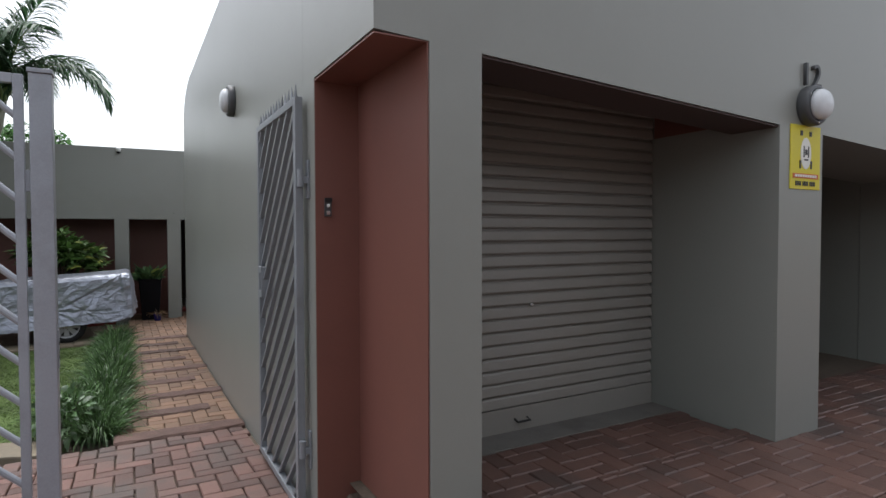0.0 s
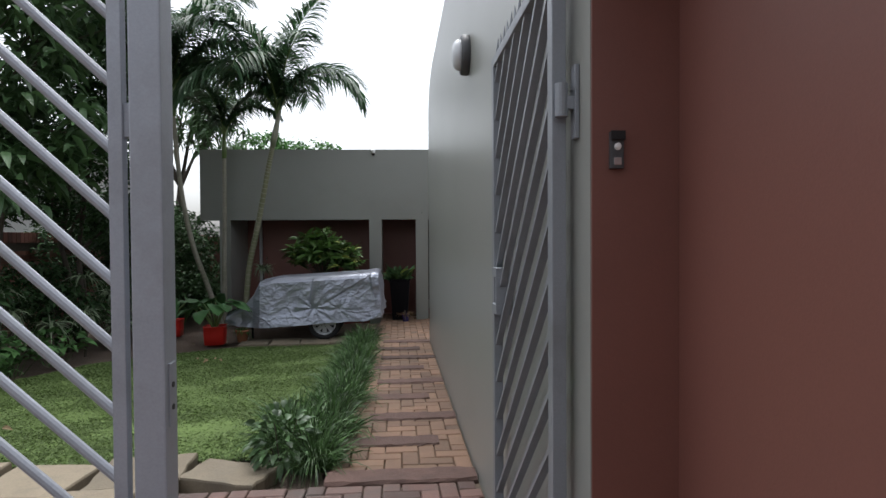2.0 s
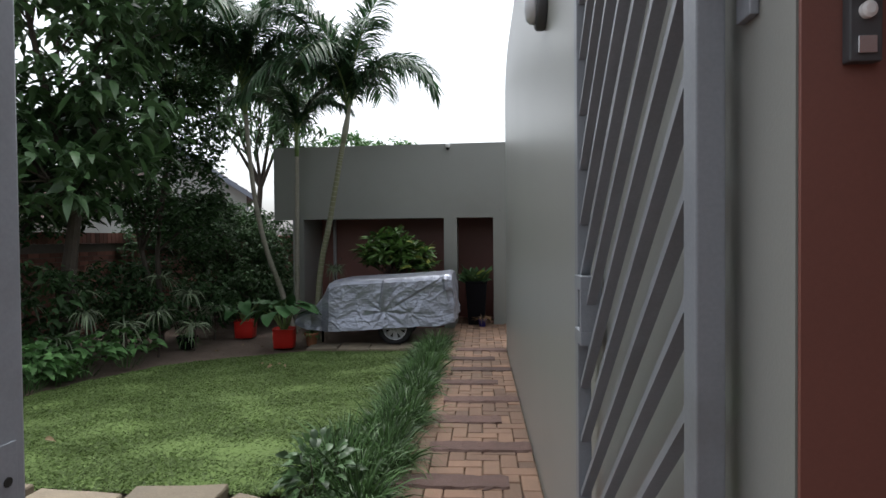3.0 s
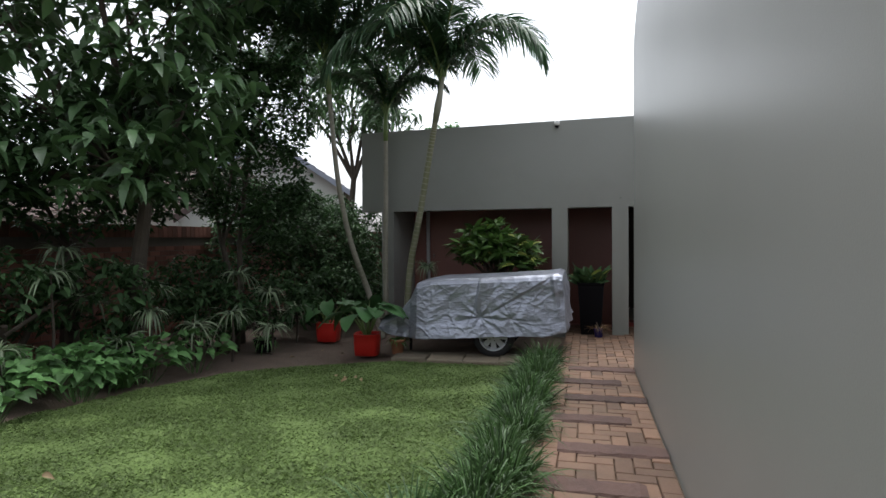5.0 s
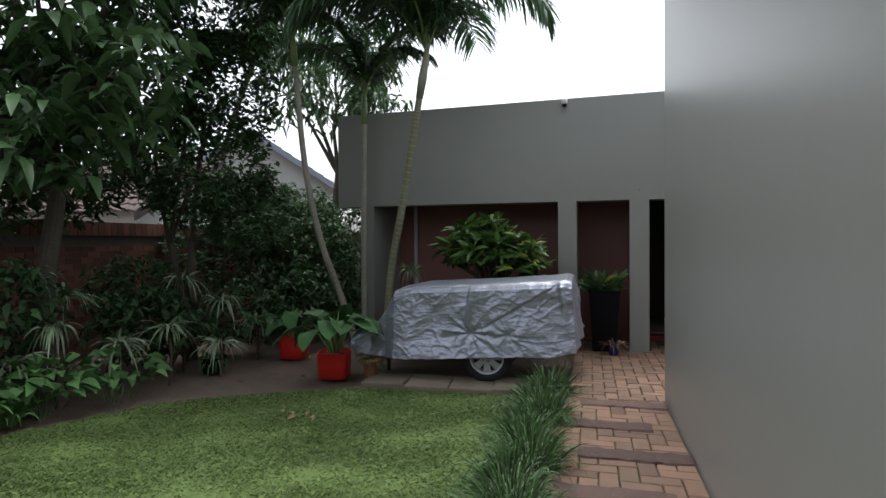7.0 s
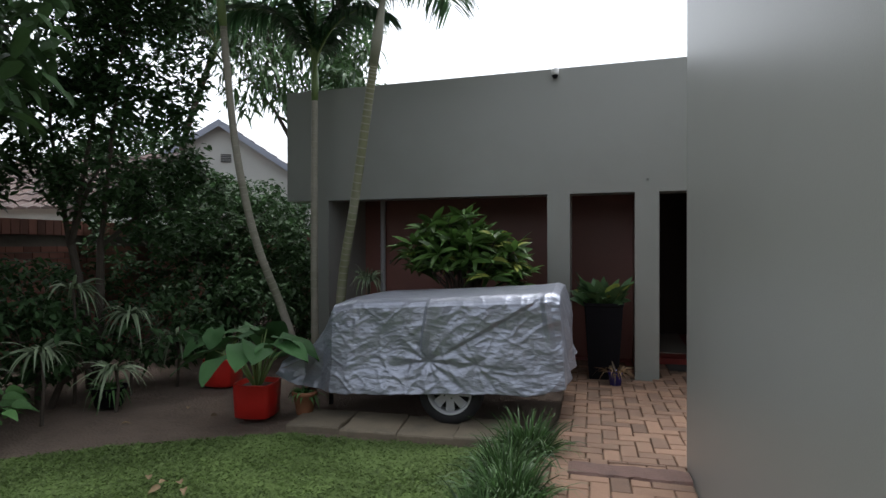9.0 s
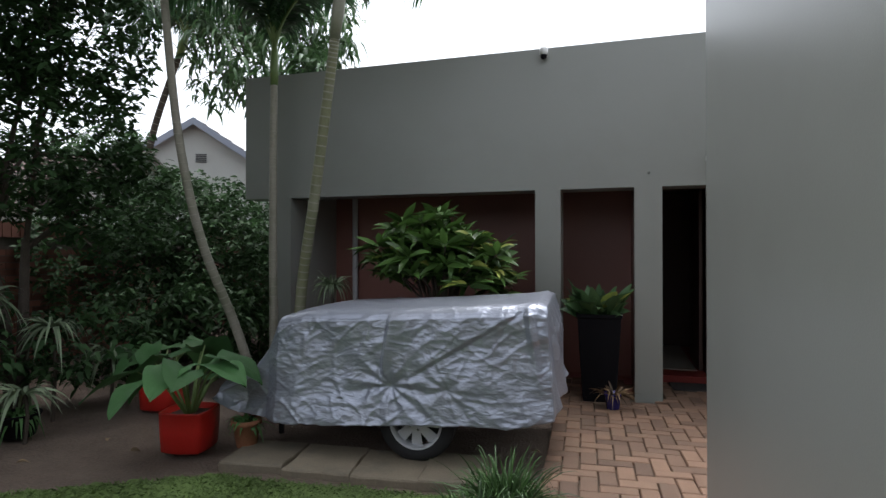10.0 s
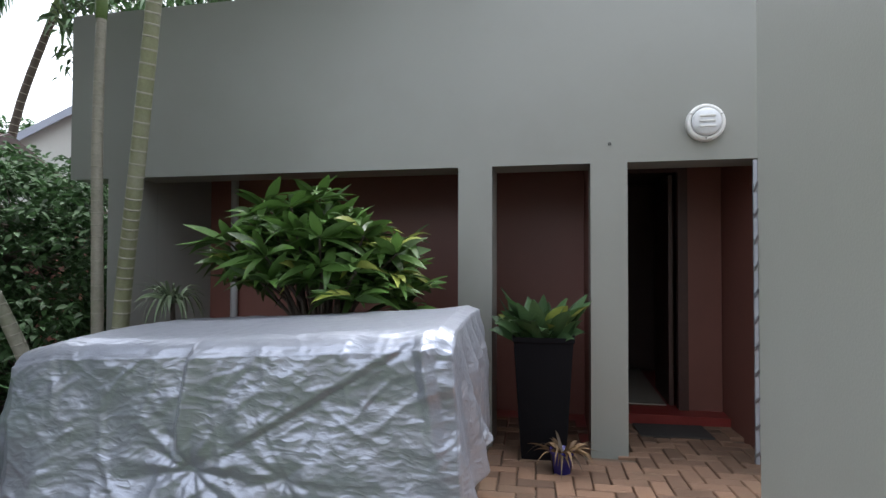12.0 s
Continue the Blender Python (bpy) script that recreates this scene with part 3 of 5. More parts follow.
part("number_writing", boxes(*[(-0.11 + i * 0.022 + (0.012 if i > 2 else 0) + (0.012 if i > 5 else 0), -0.095 + i * 0.022 + (0.012 if i > 2 else 0) + (0.012 if i > 5 else 0), -0.009, -0.006, 0.022, 0.05) for i in range(9)]), BLACKINK, sign)

bell = thing("door_bell", "brown intercom bell push with a white button", "doorbell", at=(0.893, 2.827, 1.885))
bell.scale = (0.5, 0.5, 0.55)
part("plate", boxes((-0.035, 0.035, -0.028, 0, 0, 0.17), bevel=0.004), GREYPLASTIC, bell)
part("hood", boxes((-0.037, 0.037, -0.045, -0.028, 0.13, 0.172), bevel=0.003), BLACKMETAL, bell)
part("button", lathe([(0.017, 0), (0.017, 0.012), (0.01, 0.016)], 16), WHITEPLASTIC, bell, "round white button").matrix_local = pose(0, -0.028, 0.1, 90)
part("card_holder", boxes((-0.02, 0.02, -0.034, -0.028, 0.015, 0.05), bevel=0.002), CHROME, bell)


# ---- gate, post and fence panel ----
def side_gate():
    """Steel gate folded back against the side wall; diagonal bars, spikes along the top."""
    t = thing("steel_gate", "grey steel gate with diagonal bars, open against the wall", "gate", at=(0.785, 2.96, 0.32))
    w, h = 1.01, 2.19
    for nm, r in (("stile", (-0.02, 0.02, 0, 0.05, 0, h)), ("stile", (-0.02, 0.02, w - 0.05, w, 0, h)), ("rail", (-0.02, 0.02, 0.05, w - 0.05, 0, 0.04)), ("rail", (-0.02, 0.02, 0.05, w - 0.05, h - 0.04, h))):
        part(nm, boxes(r, bevel=0.003), GATE_STEEL, t)
    slope, pitch = 0.96, 0.167
    k = -int(w * slope / pitch) - 1
    while k * pitch < h:
        z0 = 0.082 + k * pitch
        k += 1
        # bar from the latch side rising towards the hinge side
        ya, za, yb, zb = w - 0.05, z0, 0.05, z0 + slope * (w - 0.1)
        if zb > h - 0.03:
            yb, zb = ya - (h - 0.03 - za) / slope, h - 0.03
        if za < 0.03:
            ya, za = ya - (0.03 - za) / slope, 0.03
        if ya - yb < 0.04:
            continue
        n = Vector((0, yb - ya, zb - za)).normalized()
        s = Vector((0, n.z, -n.y)) * 0.008
        bm = bmesh.new()
        vs = [bm.verts.new((x, ya + q * s.y, za + q * s.z)) for x, q in ((-0.013, -1), (0.013, -1), (0.013, 1), (-0.013, 1))]
        ve = [bm.verts.new((x, yb + q * s.y, zb + q * s.z)) for x, q in ((-0.013, -1), (0.013, -1), (0.013, 1), (-0.013, 1))]
        for i in range(4):
            bm.faces.new((vs[i], vs[(i + 1) % 4], ve[(i + 1) % 4], ve[i]))
        bm.faces.new(vs[::-1])
        bm.faces.new(ve)
        bmesh.ops.recalc_face_normals(bm, faces=bm.faces)
        part("bar", bm, GATE_STEEL, t)
    for i in range(13):
        y = 0.06 + i * (w - 0.12) / 12
        bm = bmesh.new()
        bmesh.ops.create_cone(bm, cap_ends=True, segments=4, radius1=0.011, radius2=0.0008, depth=0.08, matrix=Matrix.Translation((0, y, h + 0.04)) @ pose(0, 0, 0, 12 * (-1) ** i))
        part("spike", bm, GATE_STEEL, t)
    lock = part("lock_box", boxes((-0.03, 0.03, w - 0.16, w - 0.052, 1.06, 1.1), (-0.03, 0.03, w - 0.16, w - 0.052, 1.22, 1.26), (-0.03, 0.03, w - 0.16, w - 0.14, 1.1, 1.22), bevel=0.002), GATE_STEEL, t, "lock case")
    part("latch_bolt", tube([(0, w - 0.13, 1.16), (0, w - 0.04, 1.16)], 0.011), BLACKMETAL, lock)
    for z in (0.3, 1.72):
        hinge = part("hinge", lathe([(0.018, 0), (0.018, 0.09)], 14), GATE_STEEL, t, "barrel hinge")
        hinge.matrix_local = pose(0, -0.022, z)
        part("hinge_strap", boxes((0.0, 0.044, -0.012, 0.012, 0.02, 0.055), (0.032, 0.044, -0.02, 0.02, -0.06, 0.14), bevel=0.002), GATE_STEEL, hinge)
    return t


side_gate()

post = thing("gate_post", "tall square grey steel gate post", "post", at=(-0.317, 2.99, 0.26))
part("tube", boxes((-0.041, 0.041, -0.041, 0.041, 0, 2.22), bevel=0.005), STEEL, post)
part("cap", boxes((-0.046, 0.046, -0.046, 0.046, 2.221, 2.24), bevel=0.003), STEEL, post)
part("strike_plate", boxes((0.0415, 0.045, -0.02, 0.02, 0.95, 1.12), bevel=0.001), STEEL, post)
for z in (1.0, 1.06):
    part("bolt_hole", lathe([(0.008, 0), (0.008, 0.002)], 10), BLACKINK, post).matrix_local = pose(0.0452, 0, z, 0, 90)
for z in (0.12, 1.72):
    part("hinge", boxes((-0.062, -0.042, -0.025, 0.005, z, z + 0.09), bevel=0.003), STEEL, post)


def fence_panel():
    t = thing("fence_panel", "grey steel fence panel with sloping round bars", "fence", at=(-1.75, 2.97, 0.33))
    w, h = 1.373, 2.14
    for nm, r in (("stile", (0, 0.036, -0.015, 0.015, 0, h)), ("stile", (w - 0.036, w, -0.015, 0.015, 0, h)), ("rail", (0.036, w - 0.036, -0.015, 0.015, 0, 0.04)), ("rail", (0.036, w - 0.036, -0.015, 0.015, h - 0.04, h))):
        part(nm, boxes(r, bevel=0.003), STEEL, t)
    slope, z = 0.94, -1.342
    while z < h:
        xa, za, xb, zb = w - 0.03, z, 0.03, z + slope * (w - 0.06)
        z += 0.174
        if zb > h - 0.03:
            xb, zb = xa - (h - 0.03 - za) / slope, h - 0.03
        if za < 0.03:
            xa, za = xa - (0.03 - za) / slope, 0.03
        if xa - xb > 0.05:
            part("bar", tube([(xa, 0, za), (xb, 0, zb)], 0.0135, 10), STEEL, t)
    for x in (0.02, w - 0.02):
        part("foot", boxes((x - 0.015, x + 0.015, -0.015, 0.015, -0.2, -0.001)), STEEL, t)
    return t


fence_panel()


# ---- covered trailer ----
def fold(x, z, seed):
    """Crisp tent-shaped creases that run in a few directions, each direction ruling its own patches."""
    d = 0.0
    for k, (turn, freq, amp, thin) in enumerate(((0.7, 2.6, 0.014, 2.6), (-0.6, 3.0, 0.012, 2.6), (1.35, 3.6, 0.008, 3.0), (0.35, 5.0, 0.007, 6.0), (-0.9, 5.5, 0.007, 6.0), (1.0, 6.5, 0.006, 6.0), (-0.4, 8.5, 0.005, 6.0), (0.6, 10.0, 0.0045, 6.0), (-1.2, 13.0, 0.004, 5.0), (0.1, 16.0, 0.003, 4.0))):
        a, b = x * math.cos(turn) + z * math.sin(turn), z * math.cos(turn) - x * math.sin(turn)
        rule = noise.noise((x * 1.7 + 9 * k, z * 1.7, seed + 3.7 * k))
        q = noise.noise((a * freq * 0.4, b * freq, seed + 5.1 * k))
        d += amp * max(0.0, min(1.0, 0.55 + 1.6 * rule)) * (max(0.0, 1 - thin * abs(q)) - 0.3)
    return d


def tarp_mesh():
    """Tarpaulin draped over a box trailer and its drawbar, with creases gathered at two tie points."""
    us, vs = 300, 170
    pts = np.zeros((us + 1, vs + 1, 3))
    ties = (((-1.07, 0.54), 0.026, 9), ((-0.66, 0.53), 0.016, 7))
    for i in range(us + 1):
        u = i / us
        x = -2.55 + 2.56 * u
        top = float(np.interp(x, (-2.55, -2.3, -2.12, -1.98, -1.75, -0.2, -0.05, 0.06), (0.44, 0.55, 0.76, 0.99, 1.04, 1.12, 1.14, 1.1)))
        front = float(np.interp(x, (-2.55, -2.3, -2.1, -1.97, -1.8, 0.06), (11.2, 11.23, 11.2, 11.1, 11.08, 11.06)))
        back = float(np.interp(x, (-2.55, -2.0, 0.06), (11.5, 12.1, 12.2)))
        hem = float(np.interp(x, (-2.55, -2.35, -1.9, -0.9, -0.2, 0.06), (0.34, 0.23, 0.22, 0.29, 0.32, 0.4)))
        hem += 0.018 * noise.noise((x * 5, 1, 0)) + 0.008 * noise.noise((x * 17, 3, 0))
        for j in range(vs + 1):
            v, flare = j / vs, 0.0
            if v < 0.55:
                k = v / 0.55
                y, z = front - 0.06 * (1 - k) + 0.02 * math.sin(k * 3), hem + (top - 0.07 - hem) * k
                flare = 0.05 * max(0.0, (u - 0.8) / 0.2) ** 2 * (1 - k)
            elif v < 0.62:
                k = (v - 0.55) / 0.07
                y, z = front + 0.02 + 0.128 * (1 - math.cos(k * math.pi / 2)), top - 0.07 + 0.07 * math.sin(k * math.pi / 2)
            elif v < 0.85:
                k = (v - 0.62) / 0.23
                y, z = front + 0.148 + (back - front - 0.168) * k, top + 0.012 * math.sin(k * math.pi)
            else:
                k = (v - 0.85) / 0.15
                y, z = back - 0.02 + 0.03 * k, top - (top - hem) * k ** 1.1
            face = 1.0 if v < 0.55 else max(0.0, 1 - (v - 0.55) / 0.06)
            if face > 0:
                d = 0.02 * noise.noise((x * 2.2, z * 2.6, 1.0)) + fold(x, z, 1.0)
                for (cx, cz), amp, cnt in ties:
                    r, a = math.hypot(x - cx, z - cz), math.atan2(z - cz, x - cx)
                    swing = a * cnt / 2 + 0.8 * math.sin(2 * a + 1) + 0.6 * noise.noise((x * 3, z * 3, 7))
                    d += amp * math.exp(-r * 3.2) * (2 * abs(math.asin(math.sin(swing))) / math.pi - 0.4) * min(1, r * 8) - 0.025 * math.exp(-(r / 0.05) ** 2)
                # standing fold above the tie, its shaded flank towards the drawbar
                w = x + 1.14 - 0.15 * (z - 0.54)
                d += 0.04 * (max(0.0, 1 - w / 0.2) if w > 0 else max(0.0, 1 + w / 0.025)) * min(1, max(0, z - 0.5) * 4)
                # long fold from the tie up to the rear corner
                w = z - 0.54 - 0.6 * (x + 1.07)
                run = min(1.0, max(0.0, (x + 1.05) * 5)) * min(1.0, max(0.0, (0.0 - x) * 5))
                d += 0.018 * run * (max(0.0, 1 - w / 0.2) if w > 0 else max(0.0, 1 + w / 0.03))
                d += 0.03 * max(0.0, 1 - abs(x + 0.1 - 0.08 * (1 - z)) / 0.04) * min(1, max(0, z - 0.6) * 3)
                y -= d * face
            if face < 1:
                z += (0.35 * fold(x, y, 5.0) + 0.008 * noise.noise((x * 2, y * 2, 3))) * (1 - face)
            pts[i, j] = (x + flare, y, z)
    bm = bmesh.new()
    g = [[bm.verts.new(pts[i, j]) for j in range(vs + 1)] for i in range(us + 1)]
    for i in range(us):
        for j in range(vs):
            bm.faces.new((g[i][j], g[i + 1][j], g[i + 1][j + 1], g[i][j + 1]))
    # the end flap: gathered folds closing the rear end
    n, depth = 85, 30
    end = []
    for j in range(n + 1):
        src = pts[us, round(vs * j / n)]
        row = []
        for k in range(1, depth + 1):
            f = k / depth
            c = np.array((src[0], 11.63, 0.0))
            y = src[1] + (11.63 - src[1]) * f
            z = src[2] + (0.62 - src[2]) * f
            bulge = 0.05 * math.sin(min(1, f * 1.6) * math.pi / 2) + 0.025 * math.sin(y * 28 + z * 9) * min(1, 3 * f) + 0.8 * fold(y, z, 8.0) * min(1, 3 * f)
            row.append(bm.verts.new((src[0] + bulge, y, z)))
        end.append([g[us][round(vs * j / n)]] + row)
    for j in range(n):
        for k in range(depth):
            bm.faces.new((end[j][k], end[j][k + 1], end[j + 1][k + 1], end[j + 1][k]))
    bmesh.ops.recalc_face_normals(bm, faces=bm.faces)
    return bm


trailer = thing("covered_trailer", "small box trailer under a crumpled silver tarpaulin", "trailer", at=(0, 0, 0))
tarp = part("tarpaulin", tarp_mesh(), TARP, trailer, "crumpled silver tarpaulin with a ragged hem", smooth=True)
solid = tarp.modifiers.new("thickness", "SOLIDIFY")
solid.thickness = 0.004
part("body", boxes((-1.8, -0.08, 11.3, 12.05, 0.42, 0.94), bevel=0.01), BLACKMETAL, trailer, "steel load box hidden under the cover")
part("chassis", boxes((-1.8, -0.05, 11.28, 11.34, 0.34, 0.42), (-1.8, -0.05, 11.9, 11.96, 0.34, 0.42), (-0.95, -0.87, 11.18, 12.06, 0.25, 0.34)), BLACKMETAL, trailer)
part("drawbar", tube([(-1.8, 11.62, 0.38), (-2.45, 11.55, 0.42)], 0.035), BLACKMETAL, trailer)
part("jockey_leg", tube([(-2.2, 11.56, 0.4), (-2.2, 11.56, -0.03)], 0.022), BLACKMETAL, trailer)


def trailer_wheel(y, facing):
    w = part("wheel", lathe([(0.03, -0.03), (0.035, 0.05), (0.02, 0.06)], 16), CHROME, trailer, "spoked silver wheel with a black tyre", smooth=True)
    w.matrix_local = pose(-0.91, y, 0.272, 90 * facing)
    tyre = [(0.19, -0.075), (0.215, -0.088), (0.255, -0.085), (0.277, -0.06), (0.282, -0.03), (0.276, -0.026), (0.276, -0.018), (0.283, -0.014), (0.283, 0.014), (0.276, 0.018), (0.276, 0.026), (0.282, 0.03), (0.277, 0.06), (0.255, 0.085), (0.215, 0.088), (0.19, 0.075)]
    part("tyre", lathe(tyre, 48, caps=False), RUBBER, w, "black rubber tyre", smooth=True)
    part("rim", lathe([(0.191, -0.07), (0.178, -0.06), (0.17, 0.0), (0.172, 0.05), (0.185, 0.075), (0.195, 0.077), (0.196, 0.07), (0.19, -0.07)], 48, caps=False), RIM, w, "silver rim", smooth=True)
    bm = bmesh.new()
    for k in range(8):
        a = 2 * math.pi * k / 8
        m = pose(0, 0, 0, 0, 0, math.degrees(a))
        vs = [bm.verts.new(m @ Vector(p)) for p in ((0.06, -0.03, 0.05), (0.175, -0.042, 0.03), (0.175, 0.042, 0.03), (0.06, 0.03, 0.05), (0.06, -0.022, 0.035), (0.175, -0.034, 0.015), (0.175, 0.034, 0.015), (0.06, 0.022, 0.035))]
        for f in ((0, 1, 2, 3), (7, 6, 5, 4), (0, 4, 5, 1), (1, 5, 6, 2), (2, 6, 7, 3), (3, 7, 4, 0)):
            bm.faces.new([vs[i] for i in f])
    bmesh.ops.recalc_face_normals(bm, faces=bm.faces)
    lathe([(0.075, 0.03), (0.075, 0.052), (0.05, 0.058)], 24, bm)
    part("spoke_disc", bm, RIM, w, "eight flat silver spokes")
    part("drum", lathe([(0.165, -0.02), (0.165, 0.0)], 24), BLACKMETAL, w)
    for k in range(5):
        a = 2 * math.pi * k / 5
        s = part("wheel_nut", lathe([(0.01, 0.05), (0.01, 0.068), (0.006, 0.072)], 6), CHROME, w)
        s.location = (0.055 * math.cos(a), 0.055 * math.sin(a), 0)


trailer_wheel(11.21, 1)
trailer_wheel(12.08, -1)


# ---- pots and their plants ----
def cloud(rng, n, centre, radii, shell=0.5):
    """Random points in an ellipsoid, pushed towards its skin."""
    v = rng.normal(size=(n, 3))
    v /= np.linalg.norm(v, axis=1, keepdims=True)
    r = rng.random(n) ** (1 / 3)
    r = shell + (1 - shell) * r if shell else r
    return np.asarray(centre) + v * r[:, None] * np.asarray(radii), v


def rosette(rng, centres, per, rise=0.3):
    """Start points and ways of leaves that stand round each centre."""
    c = np.repeat(np.asarray(centres), per, axis=0)
    a = rng.random(len(c)) * 2 * math.pi
    d = np.stack([np.cos(a), np.sin(a), rng.normal(rise, 0.35, len(c))], 1)
    return c + d * 0.015, d


def red_pot(at, label):
    t = thing("square_red_pot", label, "plant pot", "red pots", at=at, rz=random.uniform(-12, 12))
    part("bowl", lathe([(0.185, 0), (0.2, 0.01), (0.212, 0.2), (0.215, 0.34), (0.22, 0.35), (0.2, 0.352), (0.195, 0.3)], 40, square=0.55), RED, t, smooth=True)
    part("soil", lathe([(0.19, 0.29), (0.19, 0.3), (0.1, 0.312)], 24, square=0.5), SOIL, t)
    t.scale = (0.84, 0.84, 0.86)
    return t


red_pot((-2.68, 11.05, -0.02), "square glossy red pot holding a big-leaved plant")
red_pot((-3.72, 12.0, -0.03), "square glossy red pot beside the palm")


def big_leaf_plant(at, label, n, size, seed):
    rng = np.random.default_rng(seed)
    t = thing("elephant_ear_plant", label, "plant", at=at)
    for k in range(n):
        a = 2 * math.pi * (k * 0.382 + rng.random() * 0.1)
        r, h = size * (0.45 + 0.5 * rng.random()), size * (0.45 + 0.55 * rng.random())
        tip = Vector((math.cos(a) * r, math.sin(a) * r, h))
        part("stalk", tube([(0, 0, -0.06), tip * 0.5 + Vector((0, 0, 0.12 * size)), tip], [0.012, 0.009, 0.005], 8), SHAFT, t)
        # heart-shaped blade with folded halves and wavy margin
        bm = bmesh.new()
        L, W = size * (0.65 + 0.3 * rng.random()), size * 0.6
        rows = []
        for i in range(10):
            u = i / 9
            w = W * 0.5 * (math.sin(math.pi * min(1, 0.22 + 0.78 * u)) ** 0.8 + (0.12 if u < 0.1 else 0)) if i < 9 else 0.004
            y = L * (u - 0.12)
            rows.append([bm.verts.new((s * w, y - (0.1 * L if abs(s) > 0.4 and i == 0 else 0), 0.22 * abs(s) * w - 0.38 * L * u * u + 0.012 * math.sin(9 * u + 4 * s))) for s in (-1, -0.5, 0, 0.5, 1)])
        for p, q in zip(rows, rows[1:]):
            for i in range(4):
                bm.faces.new((p[i], p[i + 1], q[i + 1], q[i]))
        bm.transform(Matrix.Translation(tip) @ pose(0, 0, 0, rng.normal(0, 14), rng.normal(0, 12), math.degrees(a) - 90))
        part("leaf", bm, LEAF_WIDE, t, smooth=True)
    return t


big_leaf_plant((-2.68, 11.05, 0.25), "large-leaved green elephant ear plant in a red pot", 12, 0.48, 3)
big_leaf_plant((-3.72, 12.0, 0.23), "green broad-leaved plant in a red pot", 10, 0.38, 4)

tall = thing("tall_black_planter", "tall tapered matt black planter", "planter", at=(0.38, 12.95, 0.05))
part("body", lathe([(0.15, 0), (0.155, 0.01), (0.205, 0.8), (0.215, 0.81), (0.215, 0.84), (0.198, 0.84), (0.18, 0.77)], 40, square=0.8), BLACKPOT, tall, smooth=False)
part("soil", lathe([(0.172, 0.74), (0.172, 0.76), (0.05, 0.77)], 24, square=0.7), SOIL, tall)


def strap_plant(name, at, label, n, length, width, mat, seed, rise=1.0, droop=0.5, shape="leaf", extra=None, spread=0.05):
    rng = np.random.default_rng(seed)
    t = thing(name, label, "plant", at=at)
    a = rng.random(n) * 2 * math.pi
    d = np.stack([np.cos(a), np.sin(a), np.maximum(rng.normal(rise, 0.45, n), 0.5 * rise - 0.1)], 1)
    p = np.stack([np.cos(a) * spread * rng.random(n), np.sin(a) * spread * rng.random(n), np.full(n, -0.01)], 1)
    L = length * (0.6 + 0.55 * rng.random(n))
    ribbons("foliage", p, d, L, width * (0.8 + 0.4 * rng.random(n)), droop * (0.5 + rng.random(n)), mat, t, segs=6, shape=shape, seed=seed)
    if extra:
        k = max(3, n // 14)
        ribbons("pale_leaf", p[:k] + np.array((0, -0.02, 0.02)), d[:k], L[:k], width * 1.2, droop, extra, t, segs=6, shape=shape, seed=seed + 1, label="pale yellow-green leaf")
    return t


strap_plant("aspidistra_plant", (0.37, 12.95, 0.83), "bushy broad dark-green plant in the tall black planter", 110, 0.5, 0.11, LEAF_BIG, 8, rise=1.9, droop=0.32, extra=LEAF_YELLOW, spread=0.16)
blue = thing("small_blue_pot", "small glazed blue flower pot on the paving", "plant pot", at=(0.49, 12.6, 0.062))
part("bowl", lathe([(0.052, 0), (0.056, 0.006), (0.075, 0.13), (0.08, 0.135), (0.08, 0.15), (0.07, 0.15), (0.066, 0.12)], 28, square=0.3), BLUEPOT, blue, smooth=True)
part("soil", lathe([(0.066, 0.11), (0.066, 0.12), (0.02, 0.125)], 16), SOIL, blue)
strap_plant("bromeliad_plant", (0.49, 12.6, 0.185), "small reddish-brown bromeliad in a blue pot", 34, 0.3, 0.026, LEAF_BROM, 9, rise=1.1, droop=0.5, shape="blade")


def croton():
    rng = np.random.default_rng(12)
    t = thing("croton_bush", "dense croton bush with glossy green and yellow leaves", "bush", at=(-1.05, 12.5, 0.04))
    limbs = bmesh.new()
    tips = []
    for k in range(34):
        a, r = k * 2.4, math.sqrt((k + 0.5) / 34)
        lobe = 0.62 if math.cos(a) > -0.2 else 0.58
        tip = Vector((math.cos(a) * r * 0.66, math.sin(a) * r * 0.5, 1.5 + 0.24 * (1 - r * r) - 0.3 * r * rng.random() + (0.06 if math.cos(a) < 0.3 else -0.1)))
        mid = Vector((tip.x * 0.4, tip.y * 0.4, 0.95 + 0.2 * rng.random()))
        tube([(0.04 * math.cos(a), 0.04 * math.sin(a), 0.4), mid, tip], [0.02, 0.013, 0.006], 6, limbs)
        tips.append(tip)
    part("branch_frame", limbs, BARK, t)
    tips = np.array([tuple(v) for v in tips])
    tips = np.concatenate([tips, tips * np.array((0.95, 0.95, 1)) - np.array((0, 0, 0.16)), tips[:22] - np.array((-0.08, 0, 0.3)), tips[:10] * np.array((0.75, 0.8, 1)) - np.array((-0.12, 0, 0.4))])
    c, d = rosette(rng, tips, 12, 0.4)
    ribbons("foliage", c, d, 0.2 + 0.11 * rng.random(len(c)), 0.07, 0.5 * rng.random(len(c)), LEAF_CROTON, t, segs=4, seed=5)
    y = rng.random(len(c)) < 0.035
    y |= (c[:, 0] > 0.5) & (rng.random(len(c)) < 0.12)
    ribbons("yellow_foliage", c[y] + np.array((0, -0.03, 0.03)), d[y] + np.array((0, -0.4, 0)), 0.24, 0.065, 0.35, LEAF_YELLOW, t, segs=4, seed=6, label="yellow mottled leaves")
    return t


